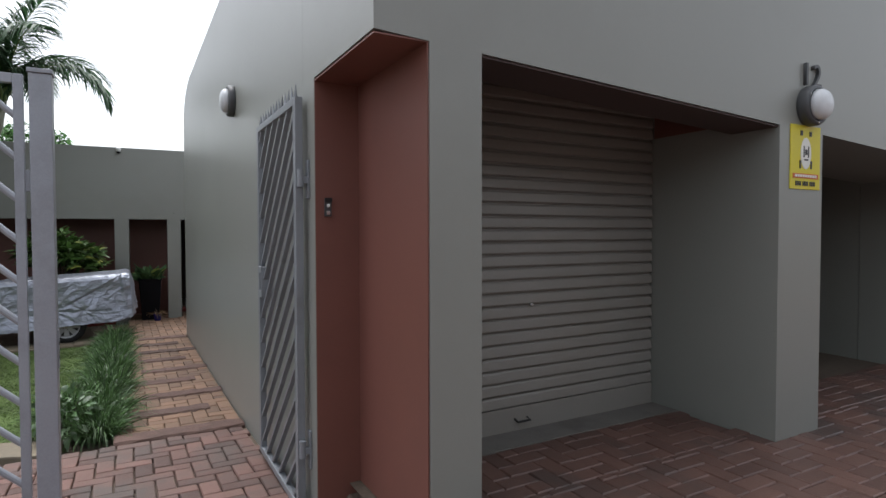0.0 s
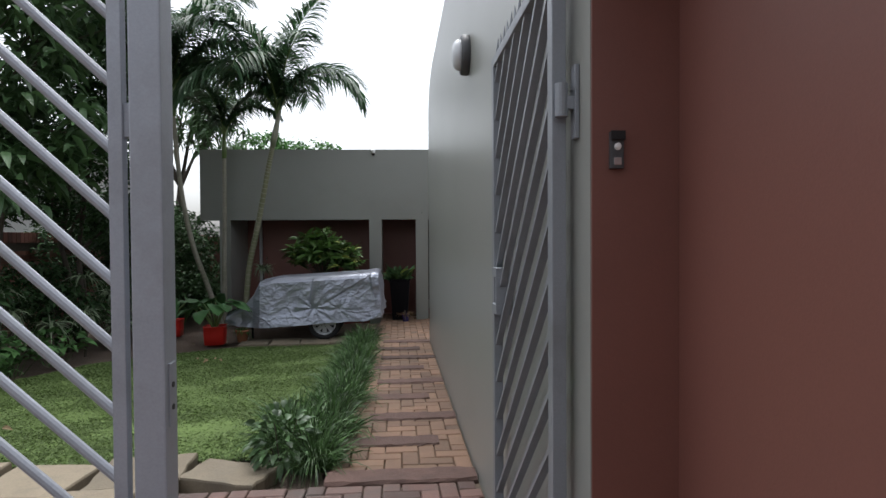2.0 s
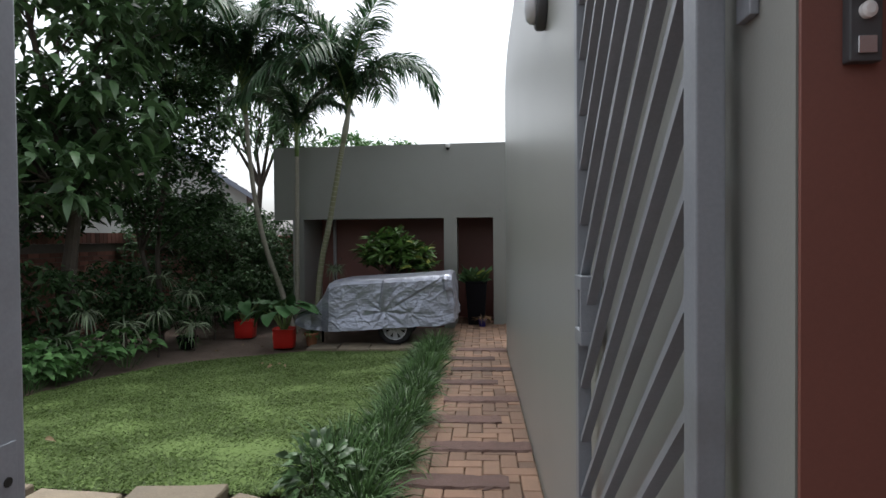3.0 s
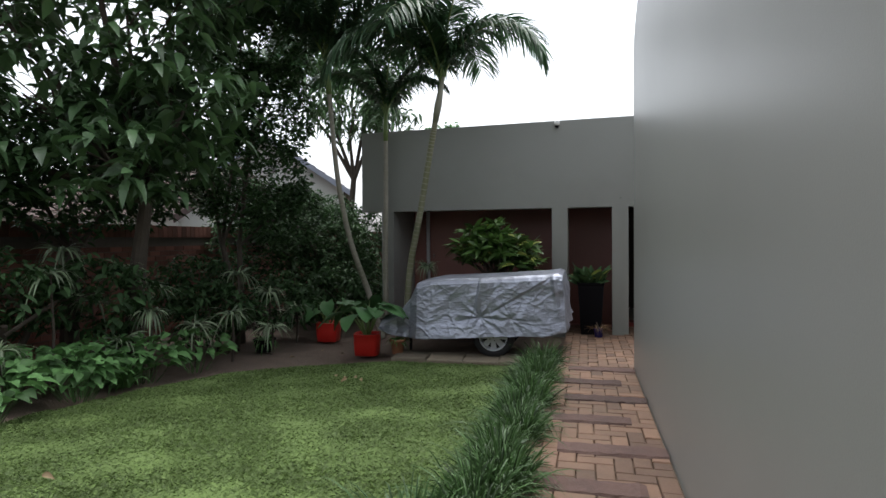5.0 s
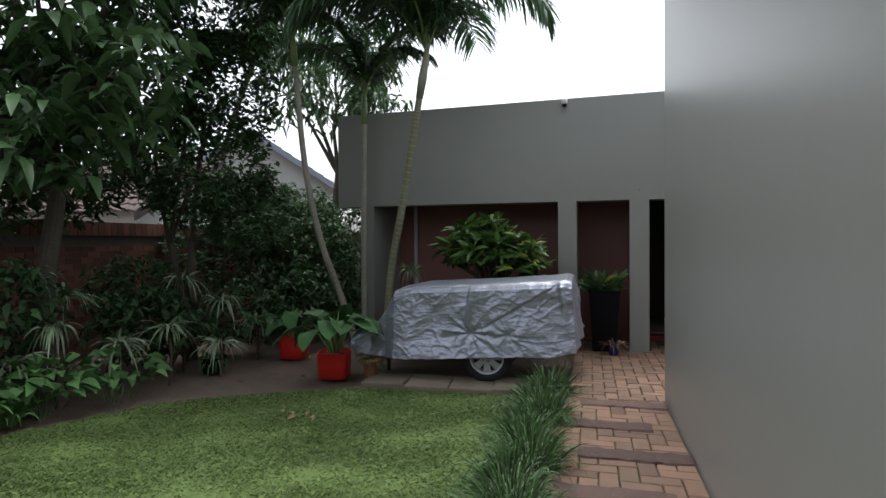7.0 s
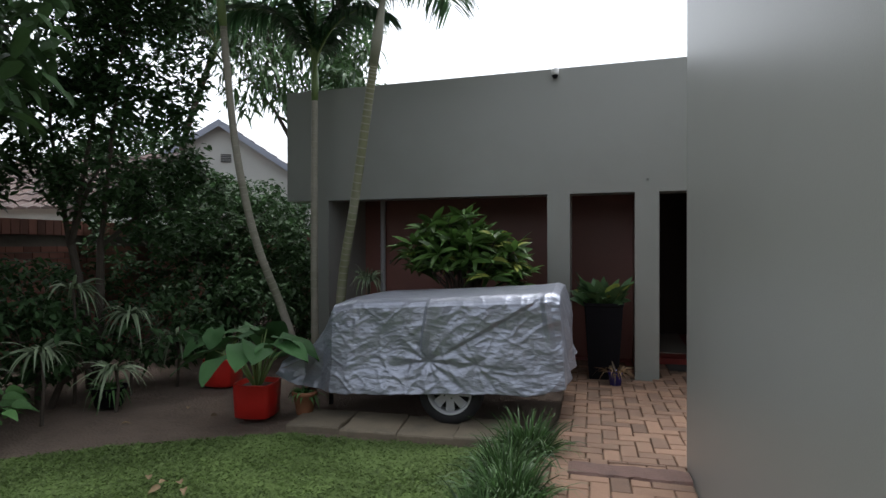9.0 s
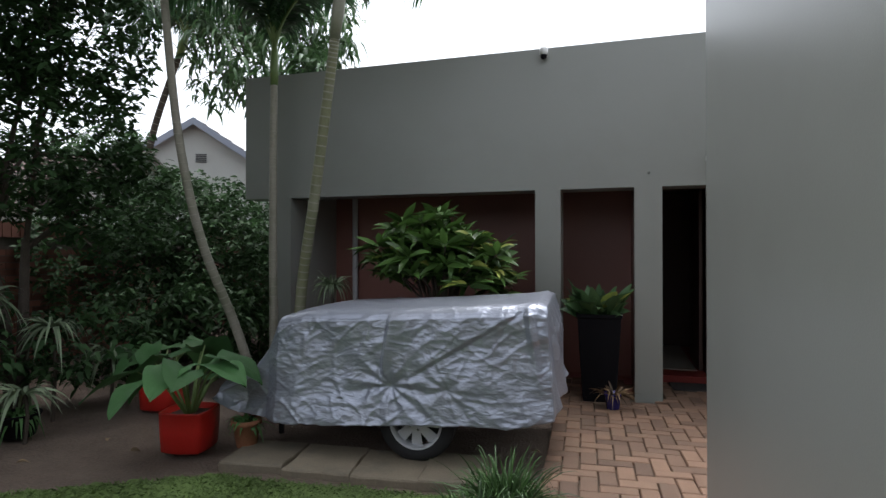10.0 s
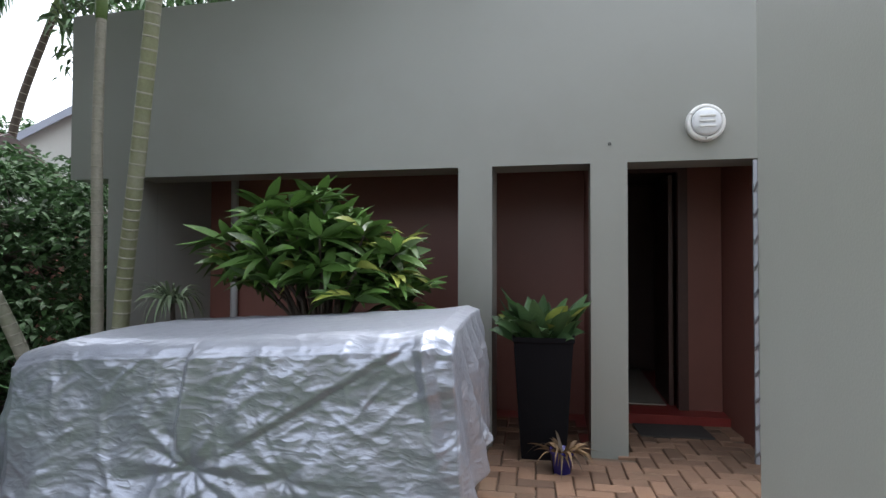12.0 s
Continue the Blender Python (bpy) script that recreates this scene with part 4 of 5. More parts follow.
croton()
tub = thing("black_plant_tub", "round black plant tub behind the trailer", "planter", at=(-1.1, 12.5, 0.03))
part("bowl", lathe([(0.2, 0), (0.21, 0.01), (0.26, 0.42), (0.28, 0.43), (0.28, 0.46), (0.25, 0.46), (0.24, 0.42)], 32), BLACKPOT, tub, smooth=True)
part("soil", lathe([(0.24, 0.4), (0.24, 0.415), (0.1, 0.43)], 24), SOIL, tub)
strap_plant("spider_plant", (-2.26, 12.66, 1.1), "pale striped spider plant on a stem by the veranda pillar", 70, 0.44, 0.026, LEAF_STRIPE, 14, rise=1.4, droop=0.7, shape="blade")
stem = thing("plant_stand_stem", "slender woody stem carrying a spider plant", "plant stem", at=(-2.26, 12.66, -0.03))
part("trunk", tube([(0, 0, 0), (0.02, 0.01, 0.5), (0, 0, 1.12)], [0.025, 0.02, 0.016], 8), BARK, stem)
clay = thing("terracotta_pot", "worn terracotta pot beside the trailer drawbar", "plant pot", at=(-2.28, 11.18, -0.02))
part("bowl", lathe([(0.07, 0), (0.075, 0.01), (0.1, 0.17), (0.115, 0.175), (0.115, 0.21), (0.098, 0.21), (0.09, 0.17)], 28), TERRACOTTA, clay, smooth=True)
part("soil", lathe([(0.09, 0.16), (0.09, 0.175), (0.03, 0.18)], 16), SOIL, clay)
strap_plant("potted_fern", (-2.28, 11.18, 0.16), "small green leafy plant in a terracotta pot", 40, 0.22, 0.03, LEAF_LOW, 15, rise=1.0, droop=0.6)
bedpot = thing("black_plant_pot", "low dark plastic plant pot in the flower bed", "plant pot", at=(-4.25, 10.97, -0.03))
part("bowl", lathe([(0.11, 0), (0.12, 0.01), (0.155, 0.17), (0.165, 0.175), (0.165, 0.19), (0.148, 0.19), (0.14, 0.15)], 32), BLACKPOT, bedpot, smooth=True)
part("soil", lathe([(0.14, 0.14), (0.14, 0.15), (0.06, 0.155)], 20), SOIL, bedpot)
strap_plant("potted_strap_plant", (-4.25, 10.97, 0.12), "scraggly brown-green plant in a dark pot", 46, 0.4, 0.03, LEAF_LOW, 16, rise=1.2, droop=0.7)


# ---- small fittings on the house ----
pipe = tagged(part("drain_pipe", tube([(0, 0, 0), (0, 0, 2.26)], 0.036, 16), PIPE), "grey plastic drain pipe on the veranda wall", "drain pipe")
pipe.matrix_world = FACE @ pose(-3.72, 1.07, 0.04)
for z in (0.5, 1.45):
    part("pipe_clip", lathe([(0.042, 0), (0.042, 0.03)], 16), PIPE, pipe).location = (0, 0, z)
tap = thing("wall_tap", "small metal garden tap on the veranda wall", "tap", at=(0, 0, 0))
tap.matrix_world = FACE @ pose(-3.6, 1.12, 1.28)
part("spout", tube([(0, 0, 0), (0, -0.05, 0), (0, -0.08, -0.03)], 0.01, 8), CHROME, tap)
part("handwheel", lathe([(0.02, 0), (0.02, 0.01)], 10), CHROME, tap).location = (0, -0.05, 0.012)

cctv = thing("security_camera", "small white dome security camera on the parapet", "security camera")
cctv.matrix_world = FACE @ pose(-1.14, -0.012, 3.44)
part("bracket", boxes((-0.03, 0.03, -0.03, 0.0, -0.03, 0.04), bevel=0.004), WHITEPLASTIC, cctv)
part("housing", lathe([(0.03, 0), (0.042, 0.01), (0.044, 0.06), (0.035, 0.075), (0.012, 0.08)], 24), WHITEPLASTIC, cctv, smooth=True).matrix_local = pose(0, -0.045, -0.02)
part("lens", lathe([(0.034, 0), (0.03, -0.022), (0.015, -0.036), (0.001, -0.04)], 20), BLACKPOT, cctv, "dark camera lens", smooth=True).matrix_local = pose(0, -0.045, -0.02)
hook = thing("wall_hook", "small rusty hook screwed into the wall", "hook")
hook.matrix_world = FACE @ pose(-0.16, 0, 2.22)
hook.scale = (0.55, 1, 0.55)
part("ring", tube([(0.016 * math.cos(a), -0.012, 0.016 * math.sin(a)) for a in np.linspace(0, 5.6, 12)], 0.004, 6), BLACKMETAL, hook)
part("stem", tube([(0.016, 0, 0), (0.016, -0.014, 0)], 0.004, 6), BLACKMETAL, hook)

matt = tagged(part("door_mat", boxes((-0.27, 0.27, -0.17, 0.17, 0, 0.018), bevel=0.004), MAT), "dark coir door mat on the brick paving", "door mat")
matt.matrix_world = FACE @ pose(0.36, 0.66, 0.055, 0, 0, 4)


def louvre():
    """Narrow grey steel security screen folded against the jamb."""
    t = thing("security_screen", "folded grey steel security gate beside the front door", "security gate")
    t.matrix_world = FACE @ pose(0.775, -0.02, 0.06)
    for y in (-0.24, 0.03):
        part("stile", boxes((-0.012, 0.012, y - 0.012, y + 0.012, 0, 2.02)), STEEL, t)
    for k in range(11):
        z = 0.06 + k * 0.175
        part("brace", tube([(-0.008, 0.02, z), (-0.008, -0.23, z + 0.15)], 0.011, 6), STEEL, t)
    return t


louvre()


# ---- sleepers, slabs, litter ----
def sleeper(x0, x1, y, seed):
    rng = random.Random(seed)
    bm = bmesh.new()
    n = 16
    rings = []
    for i in range(n + 1):
        x = x0 + (x1 - x0) * i / n
        w = 0.0 if 0 < i < n else 0.012
        a = [(-0.1 + w, -0.07), (-0.1 + w, 0.018), (-0.085 + w, 0.034), (0.085 - w, 0.034), (0.1 - w, 0.018), (0.1 - w, -0.07)]
        rings.append([bm.verts.new((x - (x0 + x1) / 2, p + rng.uniform(-0.006, 0.006), q + rng.uniform(-0.004, 0.004))) for p, q in a])
    for a, b in zip(rings, rings[1:]):
        for k in range(6):
            bm.faces.new((a[k], b[k], b[(k + 1) % 6], a[(k + 1) % 6]))
    bm.faces.new(rings[0])
    bm.faces.new(rings[-1][::-1])
    bmesh.ops.recalc_face_normals(bm, faces=bm.faces)
    ob = tagged(part("wooden_sleeper", bm, SLEEPER), "weathered dark wooden sleeper laid across the brick path", "sleeper", "sleepers across the path")
    ob.matrix_world = pose((x0 + x1) / 2, y, level(0.4, y) - 0.008, rng.uniform(-1, 1), 0, rng.uniform(-1.2, 1.2))
    return ob


for i, (a, b, y) in enumerate(((-0.12, 0.82, 4.95), (-0.1, 0.63, 5.6), (0.09, 0.82, 6.22), (-0.06, 0.63, 6.86), (0.11, 0.82, 7.5), (-0.06, 0.64, 8.18), (0.11, 0.82, 8.82), (-0.06, 0.64, 9.46), (0.11, 0.82, 10.1))):
    sleeper(a, b, y, i)


def slab(x, y, w, d, rz, seed, lift=0.0):
    rng = random.Random(seed)
    bm = bmesh.new()
    n = 5
    outline = []
    for sx, sy, ex, ey in ((-1, -1, 1, -1), (1, -1, 1, 1), (1, 1, -1, 1), (-1, 1, -1, -1)):
        for k in range(n):
            f = k / n
            outline.append(((sx + (ex - sx) * f) * w / 2 + rng.uniform(-0.01, 0.01), (sy + (ey - sy) * f) * d / 2 + rng.uniform(-0.01, 0.01)))
    for z0, z1, s0, s1 in ((-0.06, 0.022, 1, 1), (0.022, 0.034, 1, 0.975)):
        a = [bm.verts.new((p * s0, q * s0, z0)) for p, q in outline]
        b = [bm.verts.new((p * s1, q * s1, z1)) for p, q in outline]
        for i in range(len(a)):
            bm.faces.new((a[i], a[(i + 1) % len(a)], b[(i + 1) % len(a)], b[i]))
    bm.faces.new(b)
    bmesh.ops.remove_doubles(bm, verts=bm.verts, dist=0.0005)
    bmesh.ops.recalc_face_normals(bm, faces=bm.faces)
    ob = tagged(part("stone_slab", bm, SLAB), "worn sandstone paving slab bedded in soil", "paving slab", "garden slabs")
    ob.matrix_world = pose(x, y, level(x, y) - 0.01 + lift, rng.uniform(-1, 1), rng.uniform(-1, 1), rz)


for i, x in enumerate((-2.03, -1.53, -1.05, -0.57)):
    slab(x, 11.04, 0.47, 0.5, 4, i, -0.028)
for i, (x, y, rz) in enumerate(((-0.75, 5.12, -20), (-1.32, 5.2, 5), (-1.92, 5.1, -4), (-2.52, 5.15, 3), (-1.45, 4.62, 2), (-2.05, 4.5, -3))):
    slab(x, y, 0.54, 0.5 if i else 0.32, rz, 20 + i)

rng = np.random.default_rng(77)
for k, (x, y, z) in enumerate([(-2.3 + 0.13 * a, 9.4 + 0.08 * b, 0.07) for a, b in ((0, 0), (1, 0.4), (-0.9, 0.5), (0.4, -0.6), (1.5, -0.4))] + [(-2.95, 10.75, -0.02), (-3.3, 10.9, -0.02), (-3.5, 10.35, 0.0), (-2.9, 6.3, 0.13), (-0.05, 11.2, 0.1)]):
    leaf = ribbons("fallen_leaf", [(0, 0, 0.015)], [(1, 0, 0.25)], 0.085, 0.04, 0.45, LEAF_DEAD, segs=5, fold=0.3, seed=k)
    tagged(leaf, "dry tan fallen leaf lying on the ground", "leaf", "fallen leaves")
    leaf.matrix_world = pose(x, y, level(x, y) + 0.004, rng.uniform(-15, 15), rng.uniform(-15, 15), rng.uniform(0, 360))


# ---- palms ----
def frond(base, a, lift, length, arch, name, parent, seed, leaflets=84):
    """One feather frond: a curved rib with drooping leaflets on both sides."""
    rng = np.random.default_rng(seed)
    h, z = np.array((math.cos(a), math.sin(a), 0.0)), np.array((0, 0, 1.0))
    u = np.linspace(0, 1, 16)
    ang = lift - arch * u ** 1.3
    step = length / 15
    pts = [np.asarray(base, float)]
    for q in ang[:-1]:
        pts.append(pts[-1] + step * (math.cos(q) * h + math.sin(q) * z))
    pts = np.array(pts)
    f = part(name, tube([tuple(p) for p in pts], [0.022 * (1 - 0.85 * k / 15) for k in range(16)], 5), SHAFT, parent)
    s = np.linspace(0.12, 0.99, leaflets)
    side = np.cross(h, z)
    P, D, L = [], [], []
    for t in s:
        i = min(14, int(t * 15))
        w = t * 15 - i
        p = pts[i] * (1 - w) + pts[i + 1] * w
        tan = pts[i + 1] - pts[i]
        tan /= np.linalg.norm(tan)
        for sg in (-1, 1):
            P.append(p)
            D.append(sg * side * 0.95 + tan * (0.45 + 0.5 * t) + np.array((0, 0, 0.25)) + rng.normal(0, 0.07, 3))
            L.append(length * 0.36 * math.sin(math.pi * (0.16 + 0.72 * t)) * rng.uniform(0.9, 1.1))
    ribbons("foliage", P, D, L, 0.032, 0.38 + 0.4 * rng.random(len(P)), LEAF_PALM, f, segs=4, shape="strap", fold=0, roll=0.25, seed=seed)


def palm(points, radius, label, mat, fronds, seed, flen=2.3, shaft=0.55, shaft_mat=SHAFT):
    t = thing("palm_tree", label, "palm tree", "palms by the veranda", at=points[0])
    o = Vector(points[0])
    pts = [Vector(p) - o for p in points]
    fine = []
    for i in range(len(pts) - 1):
        for k in range(12):
            f = k / 12
            p0, p1, p2, p3 = pts[max(i - 1, 0)], pts[i], pts[i + 1], pts[min(i + 2, len(pts) - 1)]
            fine.append(0.5 * ((2 * p1) + (p2 - p0) * f + (2 * p0 - 5 * p1 + 4 * p2 - p3) * f * f + (3 * p1 - p0 - 3 * p2 + p3) * f ** 3))
    fine.append(pts[-1])
    n = len(fine)
    part("trunk", tube(fine, [radius * (1.15 - 0.3 * k / n + (0.15 if k < 2 else 0)) for k in range(n)], 16), mat, t, smooth=True)
    for k in range(2, n - 1):
        d = (fine[k + 1] - fine[k - 1]).normalized()
        r = part("ring_scar", lathe([(radius * (1.16 - 0.3 * k / n), -0.006), (radius * (1.175 - 0.3 * k / n), 0), (radius * (1.16 - 0.3 * k / n), 0.006)], 16), PALM_RING, t, smooth=True)
        r.matrix_local = Matrix.Translation(fine[k]) @ d.to_track_quat("Z", "Y").to_matrix().to_4x4()
    head = fine[-1]
    d = (fine[-1] - fine[-2]).normalized()
    top = head + d * shaft
    part("crownshaft", tube([head - d * 0.02, head + d * shaft * 0.36, top], [radius * 0.95, radius * 1.15, radius * 0.5], 14), shaft_mat, t, smooth=True)
    for k, (az, lift, arch, sc) in enumerate(fronds):
        frond(tuple(head + d * (shaft - 0.2 + 0.02 * k)), radians(az), radians(lift), flen * sc, radians(arch), "frond", t, seed * 50 + k)
    return t


palm([(-2.58, 12.46, -0.05), (-2.47, 12.42, 1.13), (-2.26, 12.26, 1.95), (-2.03, 12.09, 2.94), (-1.91, 11.98, 3.4)], 0.05, "slender leaning palm with ringed green-grey trunk", PALM_GREEN,
     [(-8, 76, 158, 0.95), (30, 80, 130, 1.0), (80, 70, 120, 1.0), (135, 75, 120, 1.0), (180, 72, 125, 1.0), (215, 60, 140, 0.95), (255, 70, 140, 0.9), (300, 78, 110, 0.9), (160, 88, 60, 0.9), (-40, 86, 70, 0.95), (105, 82, 90, 1.0), (235, 80, 100, 1.0)], 1, shaft=0.65, shaft_mat=PALM_SHAFT)
palm([(-2.98, 12.5, -0.05), (-3.18, 12.35, 0.75), (-3.38, 12.1, 1.6), (-3.52, 11.95, 2.6), (-3.6, 11.85, 3.9)], 0.043, "slender leaning palm with pale ringed trunk", PALM_GREY,
     [(0, 70, 120, 1.0), (45, 75, 110, 1.0), (95, 70, 130, 1.0), (140, 65, 120, 1.0), (190, 72, 130, 1.0), (230, 66, 120, 1.0), (275, 74, 130, 1.0), (320, 68, 125, 1.0), (20, 88, 60, 1.0), (200, 86, 60, 1.0), (110, 84, 85, 1.05), (255, 82, 95, 1.0), (340, 80, 100, 1.0), (165, 78, 110, 1.0)], 2)
palm([(-3.07, 12.92, -0.05), (-3.06, 12.88, 1.2), (-3.02, 12.81, 2.3), (-3.02, 12.83, 3.3)], 0.042, "thin upright palm with white-ringed trunk", PALM_GREY,
     [(10, 78, 90, 1.0), (75, 75, 90, 1.0), (130, 78, 90, 1.0), (185, 70, 110, 1.0), (240, 80, 90, 0.9), (300, 82, 80, 0.9), (345, 60, 110, 0.8)], 3, 1.7)


palm([(-9.3, 17.7, -0.05), (-9.15, 17.7, 2.4), (-8.8, 17.7, 4.1), (-8.15, 17.7, 5.7)], 0.075, "dark leaning palm in the neighbouring garden", BARK,
     [(0, 60, 150, 1.0), (60, 70, 140, 1.0), (120, 70, 140, 1.0), (180, 60, 150, 1.0), (230, 55, 150, 1.0), (275, 50, 150, 1.0), (320, 62, 140, 1.0), (100, 86, 70, 1.0)], 4, 2.0)


# ---- trees and bushes of the garden edge ----
def tree(name, at, label, trunk_h, radius, lobes, leaves, length, width, mat, seed, droop=0.5, category="tree", rise=-0.1, per=7, stems=1):
    """A tapered trunk with limbs into each lobe (centre, radii), and leaves in rosettes on twigs."""
    rng = np.random.default_rng(seed)
    t = thing(name, label, category, at=at)
    bm = bmesh.new()
    for s in range(stems):
        off = Vector((rng.normal(0, 0.12), rng.normal(0, 0.12), 0)) if stems > 1 else Vector()
        lean = Vector((rng.normal(0, 0.15), rng.normal(0, 0.15), 0))
        top = off + lean + Vector((0, 0, trunk_h))
        tube([off + Vector((0, 0, -0.1)), off + lean * 0.3 + Vector((0, 0, trunk_h * 0.5)), top], [radius * 1.25, radius, radius * 0.75], 12, bm)
        for c, r in lobes[s::stems]:
            c = Vector(c)
            mid = top.lerp(c, 0.5) + Vector((rng.normal(0, 0.12), rng.normal(0, 0.12), 0.1))
            tube([top - Vector((0, 0, 0.1)), mid, c], [radius * 0.6, radius * 0.4, radius * 0.15], 8, bm)
            for k in range(6):
                q, _ = cloud(rng, 1, c, np.array(r) * 0.8)
                tube([mid.lerp(c, rng.uniform(0.2, 0.9)), tuple(q[0])], [radius * 0.16, radius * 0.05], 5, bm)
    part("trunk", bm, BARK, t)
    share = np.array([np.prod(r) ** 0.67 for _, r in lobes])
    share = share / share.sum()
    C = []
    for (c, r), f in zip(lobes, share):
        q, _ = cloud(rng, max(4, int(leaves * f / per)), c, r, 0.35)
        C.append(q)
    C = np.concatenate(C)
    p, d = rosette(rng, C, per, rise)
    p = p + rng.normal(0, length * 0.35, p.shape)
    n = len(p)
    ribbons("crown", p, d, length * (0.65 + 0.6 * rng.random(n)), width * (0.8 + 0.4 * rng.random(n)), droop * (0.3 + rng.random(n)), mat, t, segs=3, seed=seed)
    return t


tree("large_leaved_tree", (-5.2, 9.5, 0.0), "tall garden tree with large drooping dark-green leaves", 2.2, 0.1,
     [((0, 0, 4.4), (1.1, 1.1, 1.1)), ((-0.8, -0.7, 3.3), (0.9, 0.9, 0.8)), ((0.7, 0.2, 3.3), (0.8, 0.8, 0.8)), ((-0.4, 0.8, 3.0), (0.9, 0.8, 0.7)), ((0.3, -0.6, 2.5), (0.7, 0.7, 0.5)), ((-1.2, -1.0, 4.6), (0.9, 0.9, 0.7)), ((0.6, 0.7, 5.3), (1.0, 1.0, 0.8)), ((-0.5, -0.2, 5.9), (1.1, 1.1, 0.8)), ((-0.9, -1.5, 2.4), (0.7, 0.7, 0.45))],
     5000, 0.25, 0.105, LEAF_BIG, 21, droop=0.6)
tree("small_leaved_tree", (-5.0, 11.8, 0.0), "dense dark small-leaved tree at the garden wall", 1.6, 0.05,
     [((0, 0, 2.6), (1.0, 0.9, 0.9)), ((0.1, 0.3, 3.7), (0.85, 0.8, 0.9)), ((-0.6, -0.2, 3.9), (0.9, 0.9, 0.9)), ((0.1, 0.2, 4.9), (0.9, 0.9, 0.9)), ((-0.3, 0.3, 5.9), (0.8, 0.8, 0.8)), ((0.3, 0.7, 2.0), (0.7, 0.7, 0.65)), ((-0.9, 0.6, 2.4), (0.6, 0.6, 0.45))],
     20000, 0.1, 0.045, LEAF_FINE, 22, droop=0.3, stems=2)
tree("small_leaved_tree", (-5.0, 14.2, 0.0), "dense dark small-leaved tree behind the palms", 1.5, 0.07,
     [((0, 0, 1.8), (1.0, 0.9, 0.8)), ((0.6, -0.3, 1.3), (0.8, 0.8, 0.7)), ((-0.7, 0.2, 1.9), (0.9, 0.9, 0.7)), ((-1.3, -0.5, 1.5), (0.9, 0.9, 0.8))],
     11000, 0.1, 0.045, LEAF_FINE, 23, droop=0.3, stems=2)
tree("small_leaved_tree", (-5.9, 14.9, 0.0), "sparse small-leaved tree before the neighbouring gable", 1.6, 0.05,
     [((0, 0, 2.1), (0.9, 0.7, 0.5)), ((0.7, 0.3, 1.9), (0.7, 0.6, 0.5)), ((-0.8, 0.1, 2.6), (0.6, 0.6, 0.5))],
     2400, 0.11, 0.05, LEAF_FINE, 36, droop=0.3, stems=2)
tree("small_leaved_tree", (-6.2, 9.6, 0.0), "dense dark tree close to the brick boundary wall", 1.6, 0.06,
     [((0, 0, 2.4), (0.6, 1.0, 0.8)), ((0.1, -1.2, 2.6), (0.6, 0.9, 0.8)), ((0, 1.2, 2.7), (0.6, 0.9, 0.9)), ((-0.1, -2.2, 2.6), (0.6, 0.9, 0.7))],
     9500, 0.12, 0.05, LEAF_FINE, 33, droop=0.3, stems=2)
tree("drooping_leaved_tree", (-5.6, 17.0, 0.0), "tall tree with hanging long leaves behind the house corner", 3.2, 0.09,
     [((0.3, 0, 5.0), (1.0, 1.0, 0.9)), ((1.2, -0.3, 4.4), (0.7, 0.7, 0.7)), ((-1.3, 0.2, 5.2), (0.6, 0.6, 0.8)), ((-0.9, 0.3, 6.1), (0.8, 0.8, 0.7)), ((0.9, 0.4, 5.9), (0.9, 0.9, 0.7))],
     2600, 0.26, 0.07, LEAF_BIG, 24, droop=0.9)
tree("garden_shrub", (-5.7, 8.2, 0.05), "dark leafy shrub against the brick wall", 0.7, 0.04,
     [((0, 0, 1.0), (0.6, 0.6, 0.5)), ((0.4, 0.9, 0.9), (0.6, 0.6, 0.5)), ((-0.3, -0.9, 1.5), (0.6, 0.6, 0.6))], 2600, 0.13, 0.055, LEAF_FINE, 25, category="shrub", stems=3)
tree("garden_shrub", (-5.0, 10.7, 0.0), "dark low shrub under the trees", 0.4, 0.03,
     [((0, 0, 0.6), (0.7, 0.6, 0.45)), ((-0.7, 0.6, 0.9), (0.7, 0.6, 0.5)), ((0.5, 1.2, 0.55), (0.7, 0.6, 0.4))], 3600, 0.11, 0.045, LEAF_FINE, 26, category="shrub", stems=3)
tree("garden_shrub", (-4.2, 13.2, 0.0), "dark shrub in the shade behind the palms", 0.5, 0.03,
     [((0, 0, 0.7), (0.7, 0.6, 0.5)), ((-0.8, 0.2, 0.8), (0.7, 0.6, 0.5))], 3000, 0.11, 0.045, LEAF_FINE, 27, category="shrub", stems=3)
tree("garden_shrub", (-4.0, 15.2, 0.0), "dark shrub beside the house corner", 0.5, 0.03,
     [((0, 0, 0.6), (0.7, 0.7, 0.6)), ((-1.0, 0.4, 0.9), (0.8, 0.7, 0.7)), ((0.1, -1.0, 0.4), (0.5, 0.5, 0.4)), ((-0.9, 1.0, 1.7), (0.8, 0.7, 0.7))], 6000, 0.11, 0.045, LEAF_FINE, 35, category="shrub", stems=3)
tree("far_tree", (-19, 27, 0), "distant dark garden tree above the roofs", 3, 0.2,
     [((0, 0, 5), (2.2, 2.2, 1.8)), ((2.0, 0.5, 4.2), (1.8, 1.8, 1.4)), ((-2.2, 0, 4.4), (1.9, 1.9, 1.5))], 6000, 0.3, 0.13, LEAF_FINE, 28)
tree("far_tree", (-3.2, 25, 0), "distant tree just above the parapet", 3, 0.15,
     [((0, 0, 4.9), (1.5, 1.2, 0.8)), ((-1.8, 0, 5.0), (1.3, 1.2, 1.0))], 3000, 0.25, 0.09, LEAF_LOW, 29)

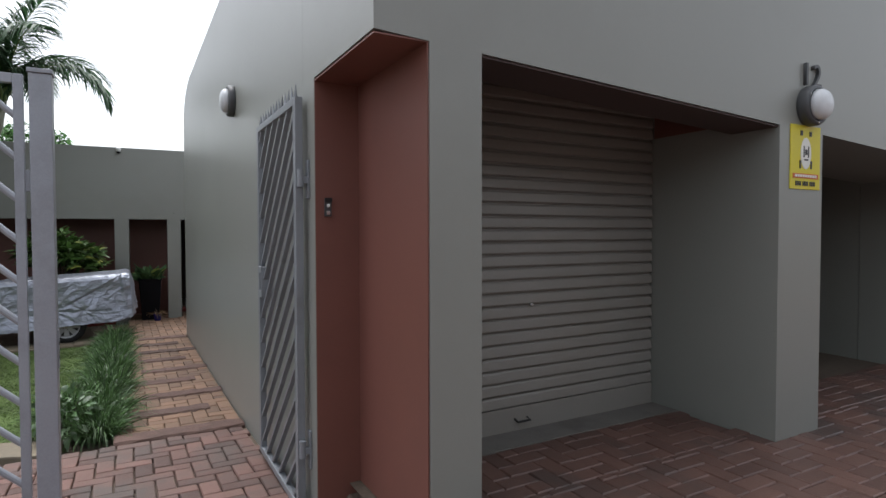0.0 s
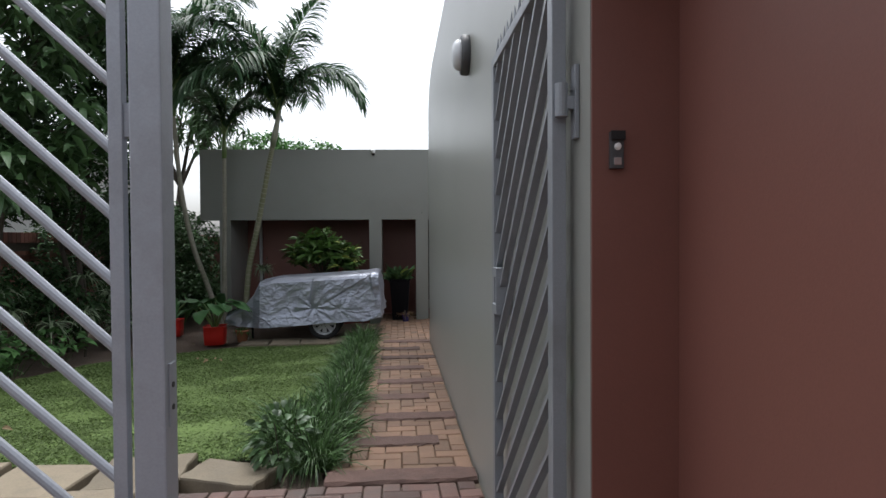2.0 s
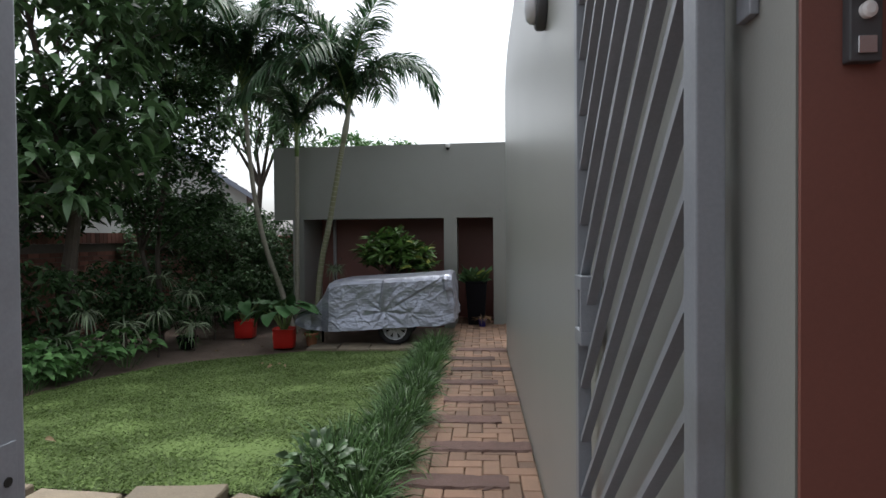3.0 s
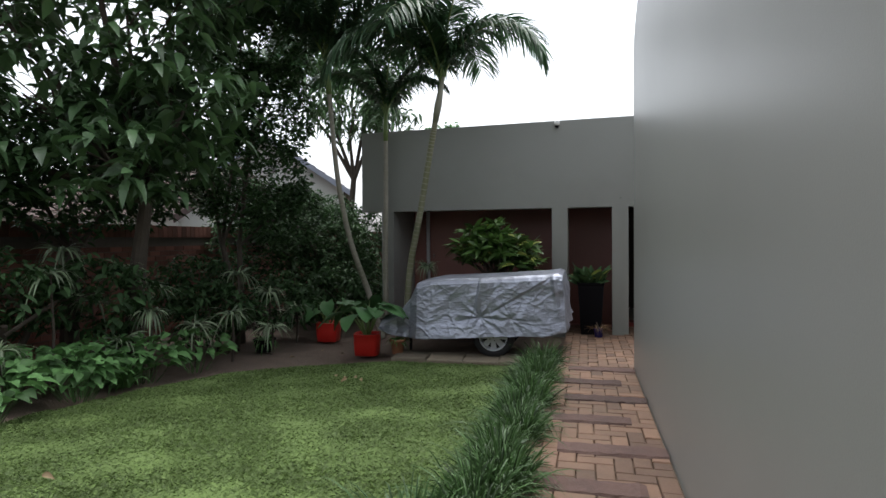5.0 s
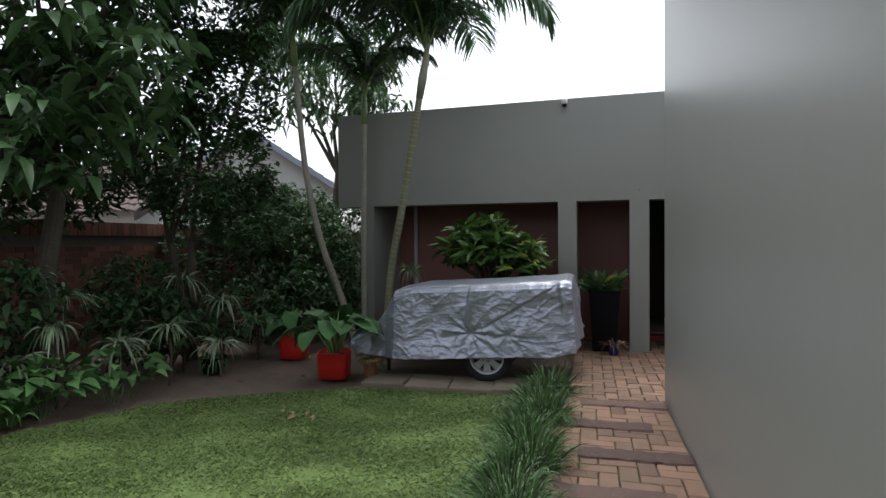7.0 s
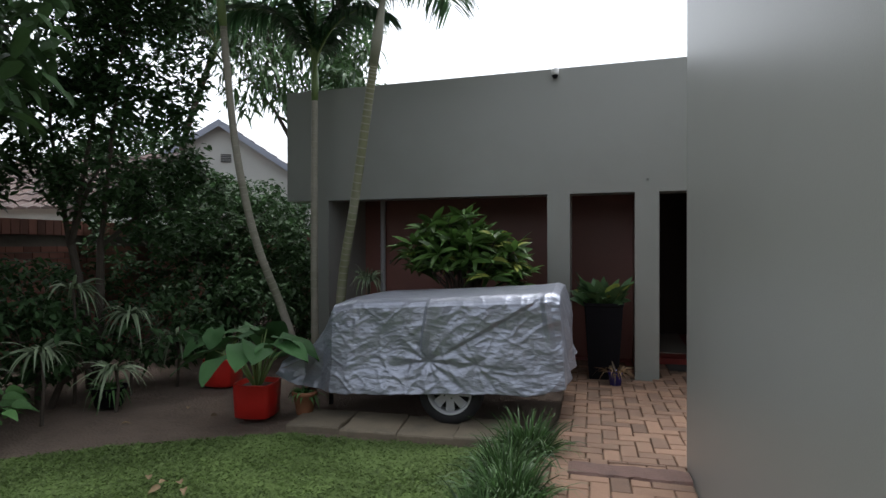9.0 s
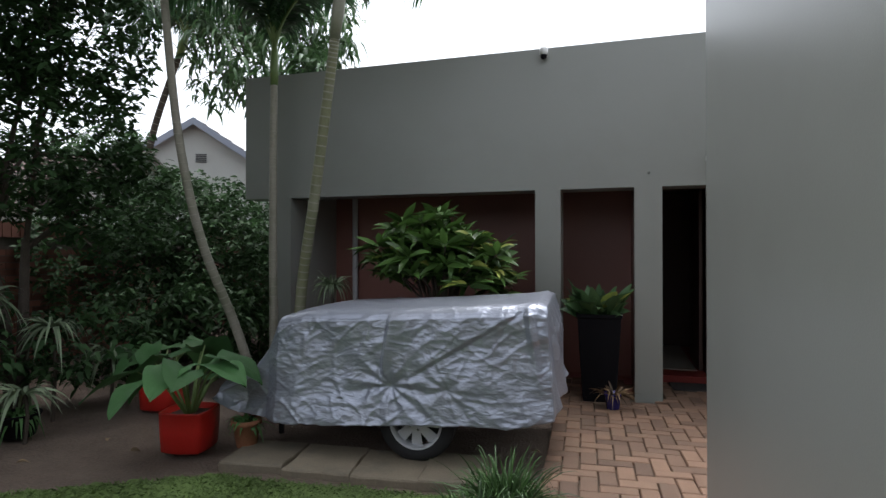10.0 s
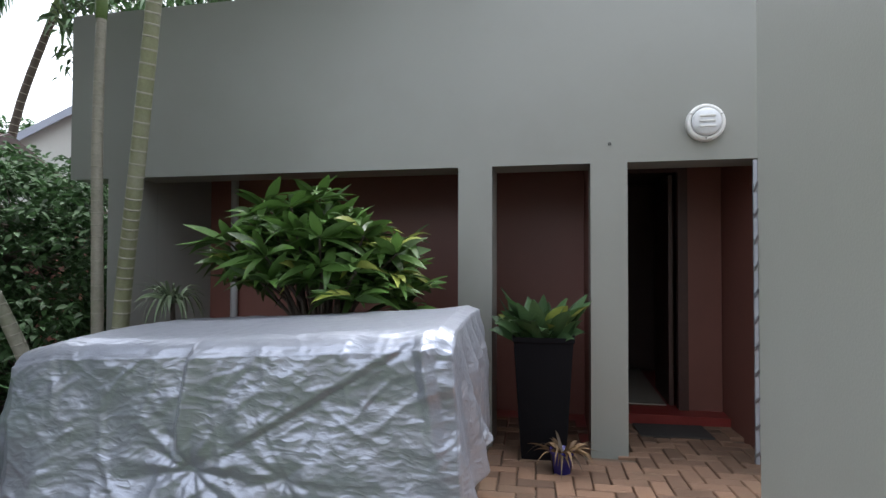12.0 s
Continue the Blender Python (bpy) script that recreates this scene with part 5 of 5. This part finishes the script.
# striped dracaenas and ground cover along the bed
for k, (x, y, z, L) in enumerate(((-5.2, 8.4, 1.25, 0.42), (-4.75, 9.3, 0.75, 0.4), (-4.9, 9.0, 0.45, 0.42), (-4.6, 9.9, 0.5, 0.45), (-4.4, 10.4, 0.6, 0.42), (-4.1, 10.9, 0.35, 0.4), (-5.3, 9.9, 1.0, 0.45), (-4.5, 11.5, 0.8, 0.5), (-4.9, 7.6, 0.6, 0.4), (-5.6, 8.9, 1.5, 0.42), (-5.3, 9.5, 1.25, 0.45), (-5.5, 9.2, 0.9, 0.42), (-4.7, 11.0, 1.1, 0.5), (-4.25, 11.9, 0.5, 0.45))):
    d = strap_plant("dracaena_plant", (x, y, z), "pale striped dracaena rosette on a thin stem", 44, L, 0.032, LEAF_STRIPE, 40 + k, rise=0.6, droop=0.75, shape="blade")
    part("stem", tube([(0, 0, -z - 0.08), (0.03, 0, -z * 0.5), (0, 0, 0.0)], [0.018, 0.015, 0.012], 8), BARK, d)
rng = np.random.default_rng(61)
for k, (x, y, n) in enumerate(((-4.7, 7.3, 120), (-5.2, 7.9, 130), (-4.65, 8.2, 120), (-5.0, 8.8, 120), (-4.6, 9.0, 90), (-5.3, 7.1, 120), (-4.9, 6.5, 110), (-5.5, 6.4, 110), (-4.45, 9.7, 60))):
    t = thing("ground_cover_plant", "low broad-leaved green ground cover at the lawn's edge", "plant", "ground cover in the bed", at=(x, y, level(x, y) - 0.05))
    p, v = cloud(rng, n, (0, 0, 0.2), (0.42, 0.42, 0.2), 0.3)
    p[:, 2] = np.abs(p[:, 2]) + 0.08
    ribbons("foliage", p, np.stack([v[:, 0], v[:, 1] - 0.1, np.abs(v[:, 2]) * 0.6 + 0.15], 1), 0.16 + 0.08 * rng.random(n), 0.1, 0.5, LEAF_LOW, t, segs=4, seed=k)
    q = rng.random(n) < 0.6
    ribbons("stalk_mass", np.stack([p[q, 0] * 0.4, p[q, 1] * 0.4, np.full(q.sum(), -0.03)], 1), p[q] - np.stack([p[q, 0] * 0.4, p[q, 1] * 0.4, np.full(q.sum(), -0.03)], 1), 0.28, 0.008, 0.0, LEAF_LOW, t, segs=1, fold=0, shape="blade", seed=k)
strap_plant("bright_lily_clump", (-4.55, 8.65, 0.04), "bright green strap-leaved clump in the bed", 60, 0.5, 0.035, LEAF_LOW, 62, rise=1.6, droop=0.5, shape="blade", spread=0.12)


# ---- liriope border along the path ----
def clump(seed, n=420, length=0.6):
    rng = np.random.default_rng(seed)
    a, r = rng.random(n) * 2 * math.pi, rng.random(n) ** 0.6
    p = np.stack([0.1 * r * np.cos(a), 0.1 * r * np.sin(a), np.full(n, -0.03)], 1)
    d = np.stack([np.cos(a) * r * 0.75, np.sin(a) * r * 0.75, 0.75 + 0.8 * rng.random(n)], 1) + rng.normal(0, 0.15, (n, 3))
    return ribbons("border_grass_clump", p, d, length * (0.55 + 0.6 * rng.random(n)), 0.0105, 0.35 + 0.5 * rng.random(n), LIRIOPE, segs=5, shape="blade", fold=0, roll=1.0, seed=seed)


firsts = []
spots = [(-0.22 - 0.06 * math.sin(i * 2.1), 5.25 + 0.3 * i + 0.05 * math.sin(i * 5)) for i in range(18)]
spots += [(-0.42, 5.62), (-0.46, 6.0)]
for i, (x, y) in enumerate(spots):
    if i < 4:
        ob = tagged(clump(90 + i), "dark-green strap-leaved border grass clump beside the path", "border grass", "border clumps")
        firsts.append(ob)
        ob.matrix_world = pose(x, y, level(x, y))
    else:
        s = random.uniform(0.8, 1.1) * (1.35 if x < -0.4 else 1.15 if y < 7 else 1.0)
        ob = copy_thing(firsts[i % 4], pose(x, y, level(x, y), 0, 0, random.uniform(0, 360)))
        ob.scale = (s, s, s)
small = thing("young_shrub", "small broad-leaved green shrub at the border's end", "shrub", at=(-0.46, 5.3, 0.15))
rng = np.random.default_rng(5)
p, v = cloud(rng, 130, (0, 0, 0.22), (0.2, 0.2, 0.22), 0.4)
ribbons("foliage", p, v + np.array((0, 0, 0.3)), 0.11, 0.045, 0.4, LEAF_BIG, small, segs=4, seed=9)
bm = bmesh.new()
for k in range(9):
    tube([(0, 0, -0.05), tuple(p[k * 9])], [0.006, 0.003], 5, bm)
part("stem_frame", bm, BARK, small)


def lawn_blades(n):
    rng = np.random.default_rng(31)
    x, y = rng.uniform(-4.9, -0.35, n), rng.uniform(5.4, 10.8, n)
    keep = np.array([on_lawn(a, b) for a, b in zip(x, y)])
    x, y = x[keep], y[keep]
    z = np.array([level(a, b) for a, b in zip(x, y)]) - 0.024
    a = rng.random(len(x)) * 2 * math.pi
    d = np.stack([np.cos(a), np.sin(a), 0.5 + 0.9 * rng.random(len(x))], 1)
    ob = ribbons("lawn_grass", np.stack([x, y, z], 1), d, 0.035 + 0.03 * rng.random(len(x)), 0.009, 0.4, GRASS, segs=2, shape="blade", fold=0, roll=0.8, seed=3)
    return tagged(ob, "short broad-bladed green lawn grass", "grass", kind="stuff")


lawn_blades(150000)


# ---- boundary wall and neighbours ----
structure("wall_boundary_back", boxes((-6.72, -3.4, 17.4, 17.62, -0.2, 1.78)), BRICK_WALL, "dark red brick wall behind the house corner", "boundary wall")
structure("wall_boundary", boxes((-6.95, -6.72, 2.5, 24, -0.2, 1.66)), MORTAR, "dark red face-brick boundary wall", "boundary wall")


def house(name, label, x0, x1, y0, y1, eave, ridge, along_x, mat, fascia):
    """A gabled neighbour: walls, two tiled slopes with courses, fascia boards, window."""
    t = thing(name, label, "house", at=((x0 + x1) / 2, (y0 + y1) / 2, 0))
    w, d = (x1 - x0) / 2, (y1 - y0) / 2
    bm = bmesh.new()
    a, b = (w, d) if along_x else (d, w)
    turn = Matrix.Identity(4) if along_x else pose(0, 0, 0, 0, 0, 90)
    prof = [(-b, -0.2), (b, -0.2), (b, eave), (0, ridge - 0.08), (-b, eave)]
    f0, f1 = [[bm.verts.new((s * a, q, z)) for q, z in prof] for s in (-1, 1)]
    bm.faces.new(f0)
    bm.faces.new(f1[::-1])
    for i in range(5):
        bm.faces.new((f0[i], f1[i], f1[(i + 1) % 5], f0[(i + 1) % 5]))
    bmesh.ops.recalc_face_normals(bm, faces=bm.faces)
    bm.transform(turn)
    part("wall", bm, mat, t)
    rise = (ridge - eave) / b
    for sg in (-1, 1):
        bm = bmesh.new()
        n = max(4, int(b * 1.1 / 0.3))
        cols = max(4, int(2 * a / 0.3))
        for i in range(n):
            q0, q1 = (b + 0.35) * (1 - i / n), (b + 0.35) * (1 - (i + 1) / n) - 0.02
            for c in range(cols):
                xa, xb = -a - 0.2 + (2 * a + 0.4) * c / cols, -a - 0.2 + (2 * a + 0.4) * (c + 1) / cols - 0.012
                lo, hi = ridge - rise * q0 + 0.05, ridge - rise * max(q1, 0) + 0.02
                xm = (xa + xb) / 2
                v = [bm.verts.new(k) for k in ((xa, sg * q0, lo), (xm, sg * q0, lo + 0.03), (xb, sg * q0, lo), (xb, sg * q1, hi), (xm, sg * q1, hi + 0.03), (xa, sg * q1, hi), (xa, sg * q0, lo - 0.03), (xb, sg * q0, lo - 0.03))]
                bm.faces.new((v[0], v[1], v[4], v[5]))
                bm.faces.new((v[1], v[2], v[3], v[4]))
                bm.faces.new((v[6], v[7], v[2], v[1], v[0]))
        bm.transform(turn)
        part("roof", bm, ROOFTILE, t, "weathered brown clay tiles")
        for end in (-1, 1):
            q = b + 0.35
            bm = bmesh.new()
            vs = [bm.verts.new((end * (a + 0.21) + e, s * sg, z + dz)) for e in (-0.02, 0.02) for s, z in ((q, ridge - rise * q), (0, ridge)) for dz in (-0.16, 0.03)]
            for f in ((0, 2, 3, 1), (4, 5, 7, 6), (0, 1, 5, 4), (2, 6, 7, 3), (0, 4, 6, 2), (1, 3, 7, 5)):
                bm.faces.new([vs[i] for i in f])
            bmesh.ops.recalc_face_normals(bm, faces=bm.faces)
            bm.transform(turn)
            part("fascia", bm, fascia, t)
    win = part("window", boxes((-0.5, 0.5, -d - 0.03, -d + 0.02, eave - 1.3, eave - 0.3)), WHITEINK, t)
    for k in (-0.24, 0.24):
        part("pane", boxes((k - 0.2, k + 0.2, -d - 0.045, -d - 0.031, eave - 1.22, eave - 0.38)), GLASS_DARK, win)
    return t


house("neighbour_house", "brown-tiled neighbouring house behind the boundary wall", -15.0, -9.0, 15.0, 20.0, 2.35, 3.6, True, WHITEWALL, DARKWOOD)
gable = house("neighbour_house", "white gabled neighbouring house with blue-grey fascia", -12.4, -7.4, 20.6, 27, 3.4, 5.05, False, WHITEWALL, FASCIA)
gable.matrix_world = pose(-11.34, 23.48, 0, 0, 0, 25)
vent = part("gable_vent", boxes(*[(0.02, 0.3, -3.23, -3.2, 3.9 + 0.05 * k, 3.925 + 0.05 * k) for k in range(5)]), GREYPLASTIC, gable)


# ---- paving pieces and wall bricks ----
PIECES = {}


def paver(w, d, h=0.06):
    key = (round(w, 3), round(d, 3))
    if key not in PIECES:
        bm = bmesh.new()
        for z, s in ((-h, 0.0), (-0.007, 0.0), (0.0, 0.006)):
            ring = [bm.verts.new((x * (w / 2 - s), y * (d / 2 - s), z)) for x, y in ((-1, -1), (1, -1), (1, 1), (-1, 1))]
            if z > -h:
                for i in range(4):
                    bm.faces.new((last[i], last[(i + 1) % 4], ring[(i + 1) % 4], ring[i]))
            last = ring
        bm.faces.new(last)
        bmesh.ops.recalc_face_normals(bm, faces=bm.faces)
        data = bpy.data.meshes.new("brick")
        bm.to_mesh(data)
        bm.free()
        PIECES[key] = data
    return PIECES[key]


def herringbone(x0, x1, y0, y1, u, gap):
    """Rectangles of a 90-degree herringbone clipped to a field."""
    out = []
    for i in range(-2, int((x1 - x0) / u) + 3):
        for j in range(-2, int((y1 - y0) / u) + 3):
            c = (i - j) % 4
            if c == 0:
                r = (i, i + 2, j, j + 1)
            elif c == 3:
                r = (i, i + 1, j, j + 2)
            else:
                continue
            a, b, p, q = x0 + r[0] * u, x0 + r[1] * u, y0 + r[2] * u, y0 + r[3] * u
            a, b, p, q = max(a, x0) + gap / 2, min(b, x1) - gap / 2, max(p, y0) + gap / 2, min(q, y1) - gap / 2
            if b - a > 0.03 and q - p > 0.03:
                out.append((a, b, p, q))
    return out


def lay(rects, mat, parent, name="brick", lift=0.0):
    rng = random.Random(len(rects))
    for a, b, p, q in rects:
        w, d = b - a, q - p
        if w < d:
            ob = new(name, paver(d, w))
            rz = 90
        else:
            ob = new(name, paver(w, d))
            rz = 0
        if not ob.data.materials:
            ob.data.materials.append(None)
        ob.material_slots[0].link = "OBJECT"
        ob.material_slots[0].material = mat
        ob.parent = parent
        x, y = (a + b) / 2, (p + q) / 2
        slope = math.degrees(math.atan((level(x, y + 0.1) - level(x, y - 0.1)) / 0.2))
        ob.matrix_local = pose(x, y, level(x, y) + 0.012 + lift + rng.uniform(-0.003, 0.003), slope + rng.uniform(-1.1, 1.1), rng.uniform(-1.1, 1.1), 0) @ pose(0, 0, 0, 0, 0, rz + rng.uniform(-1.3, 1.3))


def lay_joined(rects, mat, name, parent):
    rng = random.Random(5)
    bm = bmesh.new()
    for a, b, p, q in rects:
        x, y = (a + b) / 2, (p + q) / 2
        rows = []
        t = (rng.uniform(-0.003, 0.003), rng.uniform(-0.02, 0.02), rng.uniform(-0.02, 0.02))
        for dz, s in ((-0.03, 0), (-0.007, 0), (0, 0.006)):
            rows.append([bm.verts.new((u, v, level(u, v) + 0.012 + dz + t[0] + t[1] * (u - x) + t[2] * (v - y))) for u, v in ((a + s, p + s), (b - s, p + s), (b - s, q - s), (a + s, q - s))])
        for r0, r1 in zip(rows, rows[1:]):
            for i in range(4):
                bm.faces.new((r0[i], r0[(i + 1) % 4], r1[(i + 1) % 4], r1[i]))
        bm.faces.new(rows[-1])
    return tagged(part(name, bm, mat, parent), kind="stuff")


S = {o.name: o for o in scene.objects}
U = 0.112
path_rects = herringbone(-0.11, 0.82, 5.03, 10.3, 0.93 / 8, 0.005)
bars = [(-0.1, 0.63, 5.6), (0.09, 0.82, 6.22), (-0.06, 0.63, 6.86), (0.11, 0.82, 7.5), (-0.06, 0.64, 8.18), (0.11, 0.82, 8.82), (-0.06, 0.64, 9.46), (0.11, 0.82, 10.1)]
path_rects = [r for r in path_rects if not any(a < r[0] and r[1] < b and y - 0.09 < r[2] and r[3] < y + 0.09 for a, b, y in bars)]
lay(path_rects, BRICK_PATH, S["path_bed"])
patio = herringbone(-0.01, 2.1, 10.3, 13.85, U, 0.007)
solid_walls = [(-0.3, 0.03, 12.98, 15), (0.7, 0.97, 12.9, 15), (1.85, 3, 12.8, 15)]
patio = [r for r in patio if not any(a < (r[0] + r[1]) / 2 < b and c < (r[2] + r[3]) / 2 < d for a, b, c, d in solid_walls)]
near = [r for r in patio if r[1] < 1.0 and r[3] < 13.0]
lay(near, BRICK_PATH, S["patio_bed"])
lay_joined([r for r in patio if r not in near], BRICK_PATH, "bricks", S["patio_bed"])
court = herringbone(-1.22, 0.82, 2.25, 4.84, U, 0.007)
lay([r for r in court if r[3] > 3.1 and r[0] > -0.9], BRICK_COURT, S["court_bed"])
lay_joined([r for r in court if not (r[3] > 3.1 and r[0] > -0.9)], BRICK_COURT, "bricks", S["court_bed"])
drive = herringbone(-2.9, 8.0, -3.0, 2.2, U, 0.004)
lay([r for r in drive if 0.9 < r[0] < 4.6 and r[2] > 0.9], BRICK_DRIVE, S["driveway_bed"])
lay_joined([r for r in drive if not (0.9 < r[0] < 4.6 and r[2] > 0.9)], BRICK_DRIVE, "bricks", S["driveway_bed"])
lay([r for r in herringbone(1.08, 6.6, 2.2, 2.74, U, 0.004) if not 3.47 < (r[0] + r[1]) / 2 < 3.94 and (r[0] + r[1]) / 2 > 1.32], BRICK_DRIVE, S["garage_apron_bed"])


def wall_bricks():
    """Stretcher courses on the garden face of the boundary wall, with a soldier course on top."""
    rng = random.Random(8)
    data = {}
    for key, (l, h) in {"brick": (0.222, 0.073), "coping_brick": (0.106, 0.2)}.items():
        bm = boxes((0, 0.016, -l / 2, l / 2, -h / 2, h / 2))
        data[key] = bpy.data.meshes.new(key)
        bm.to_mesh(data[key])
        bm.free()
        data[key].materials.append(BRICK_WALL)
    far = bmesh.new()
    count = 0
    for j in range(18):
        for i in range(92):
            y, z = 2.6 + i * 0.232 + (0.116 if j % 2 else 0), 0.06 + j * 0.083
            if z > 0.9 and 9.3 < y < 15.5 and count < 240:
                ob = new("brick", data["brick"])
                ob.parent = S["wall_boundary"]
                ob.location = (-6.722 + rng.uniform(0, 0.004), y, z)
                count += 1
            else:
                o = rng.uniform(0, 0.004)
                far_box(far, -6.722 + o, -6.706 + o, y - 0.111, y + 0.111, z - 0.0365, z + 0.0365)
    for i in range(180):
        y = 2.6 + i * 0.116
        far_box(far, -6.98, -6.69, y - 0.053, y + 0.053, 1.662, 1.86)
    tagged(part("bricks", far, BRICK_WALL, S["wall_boundary"]), kind="stuff")


def far_box(bm, x0, x1, y0, y1, z0, z1):
    v = [bm.verts.new((x, y, z)) for x in (x0, x1) for y in (y0, y1) for z in (z0, z1)]
    for f in ((4, 6, 7, 5), (0, 4, 5, 1), (2, 3, 7, 6), (1, 5, 7, 3), (0, 1, 3, 2)):
        bm.faces.new([v[i] for i in f])


wall_bricks()
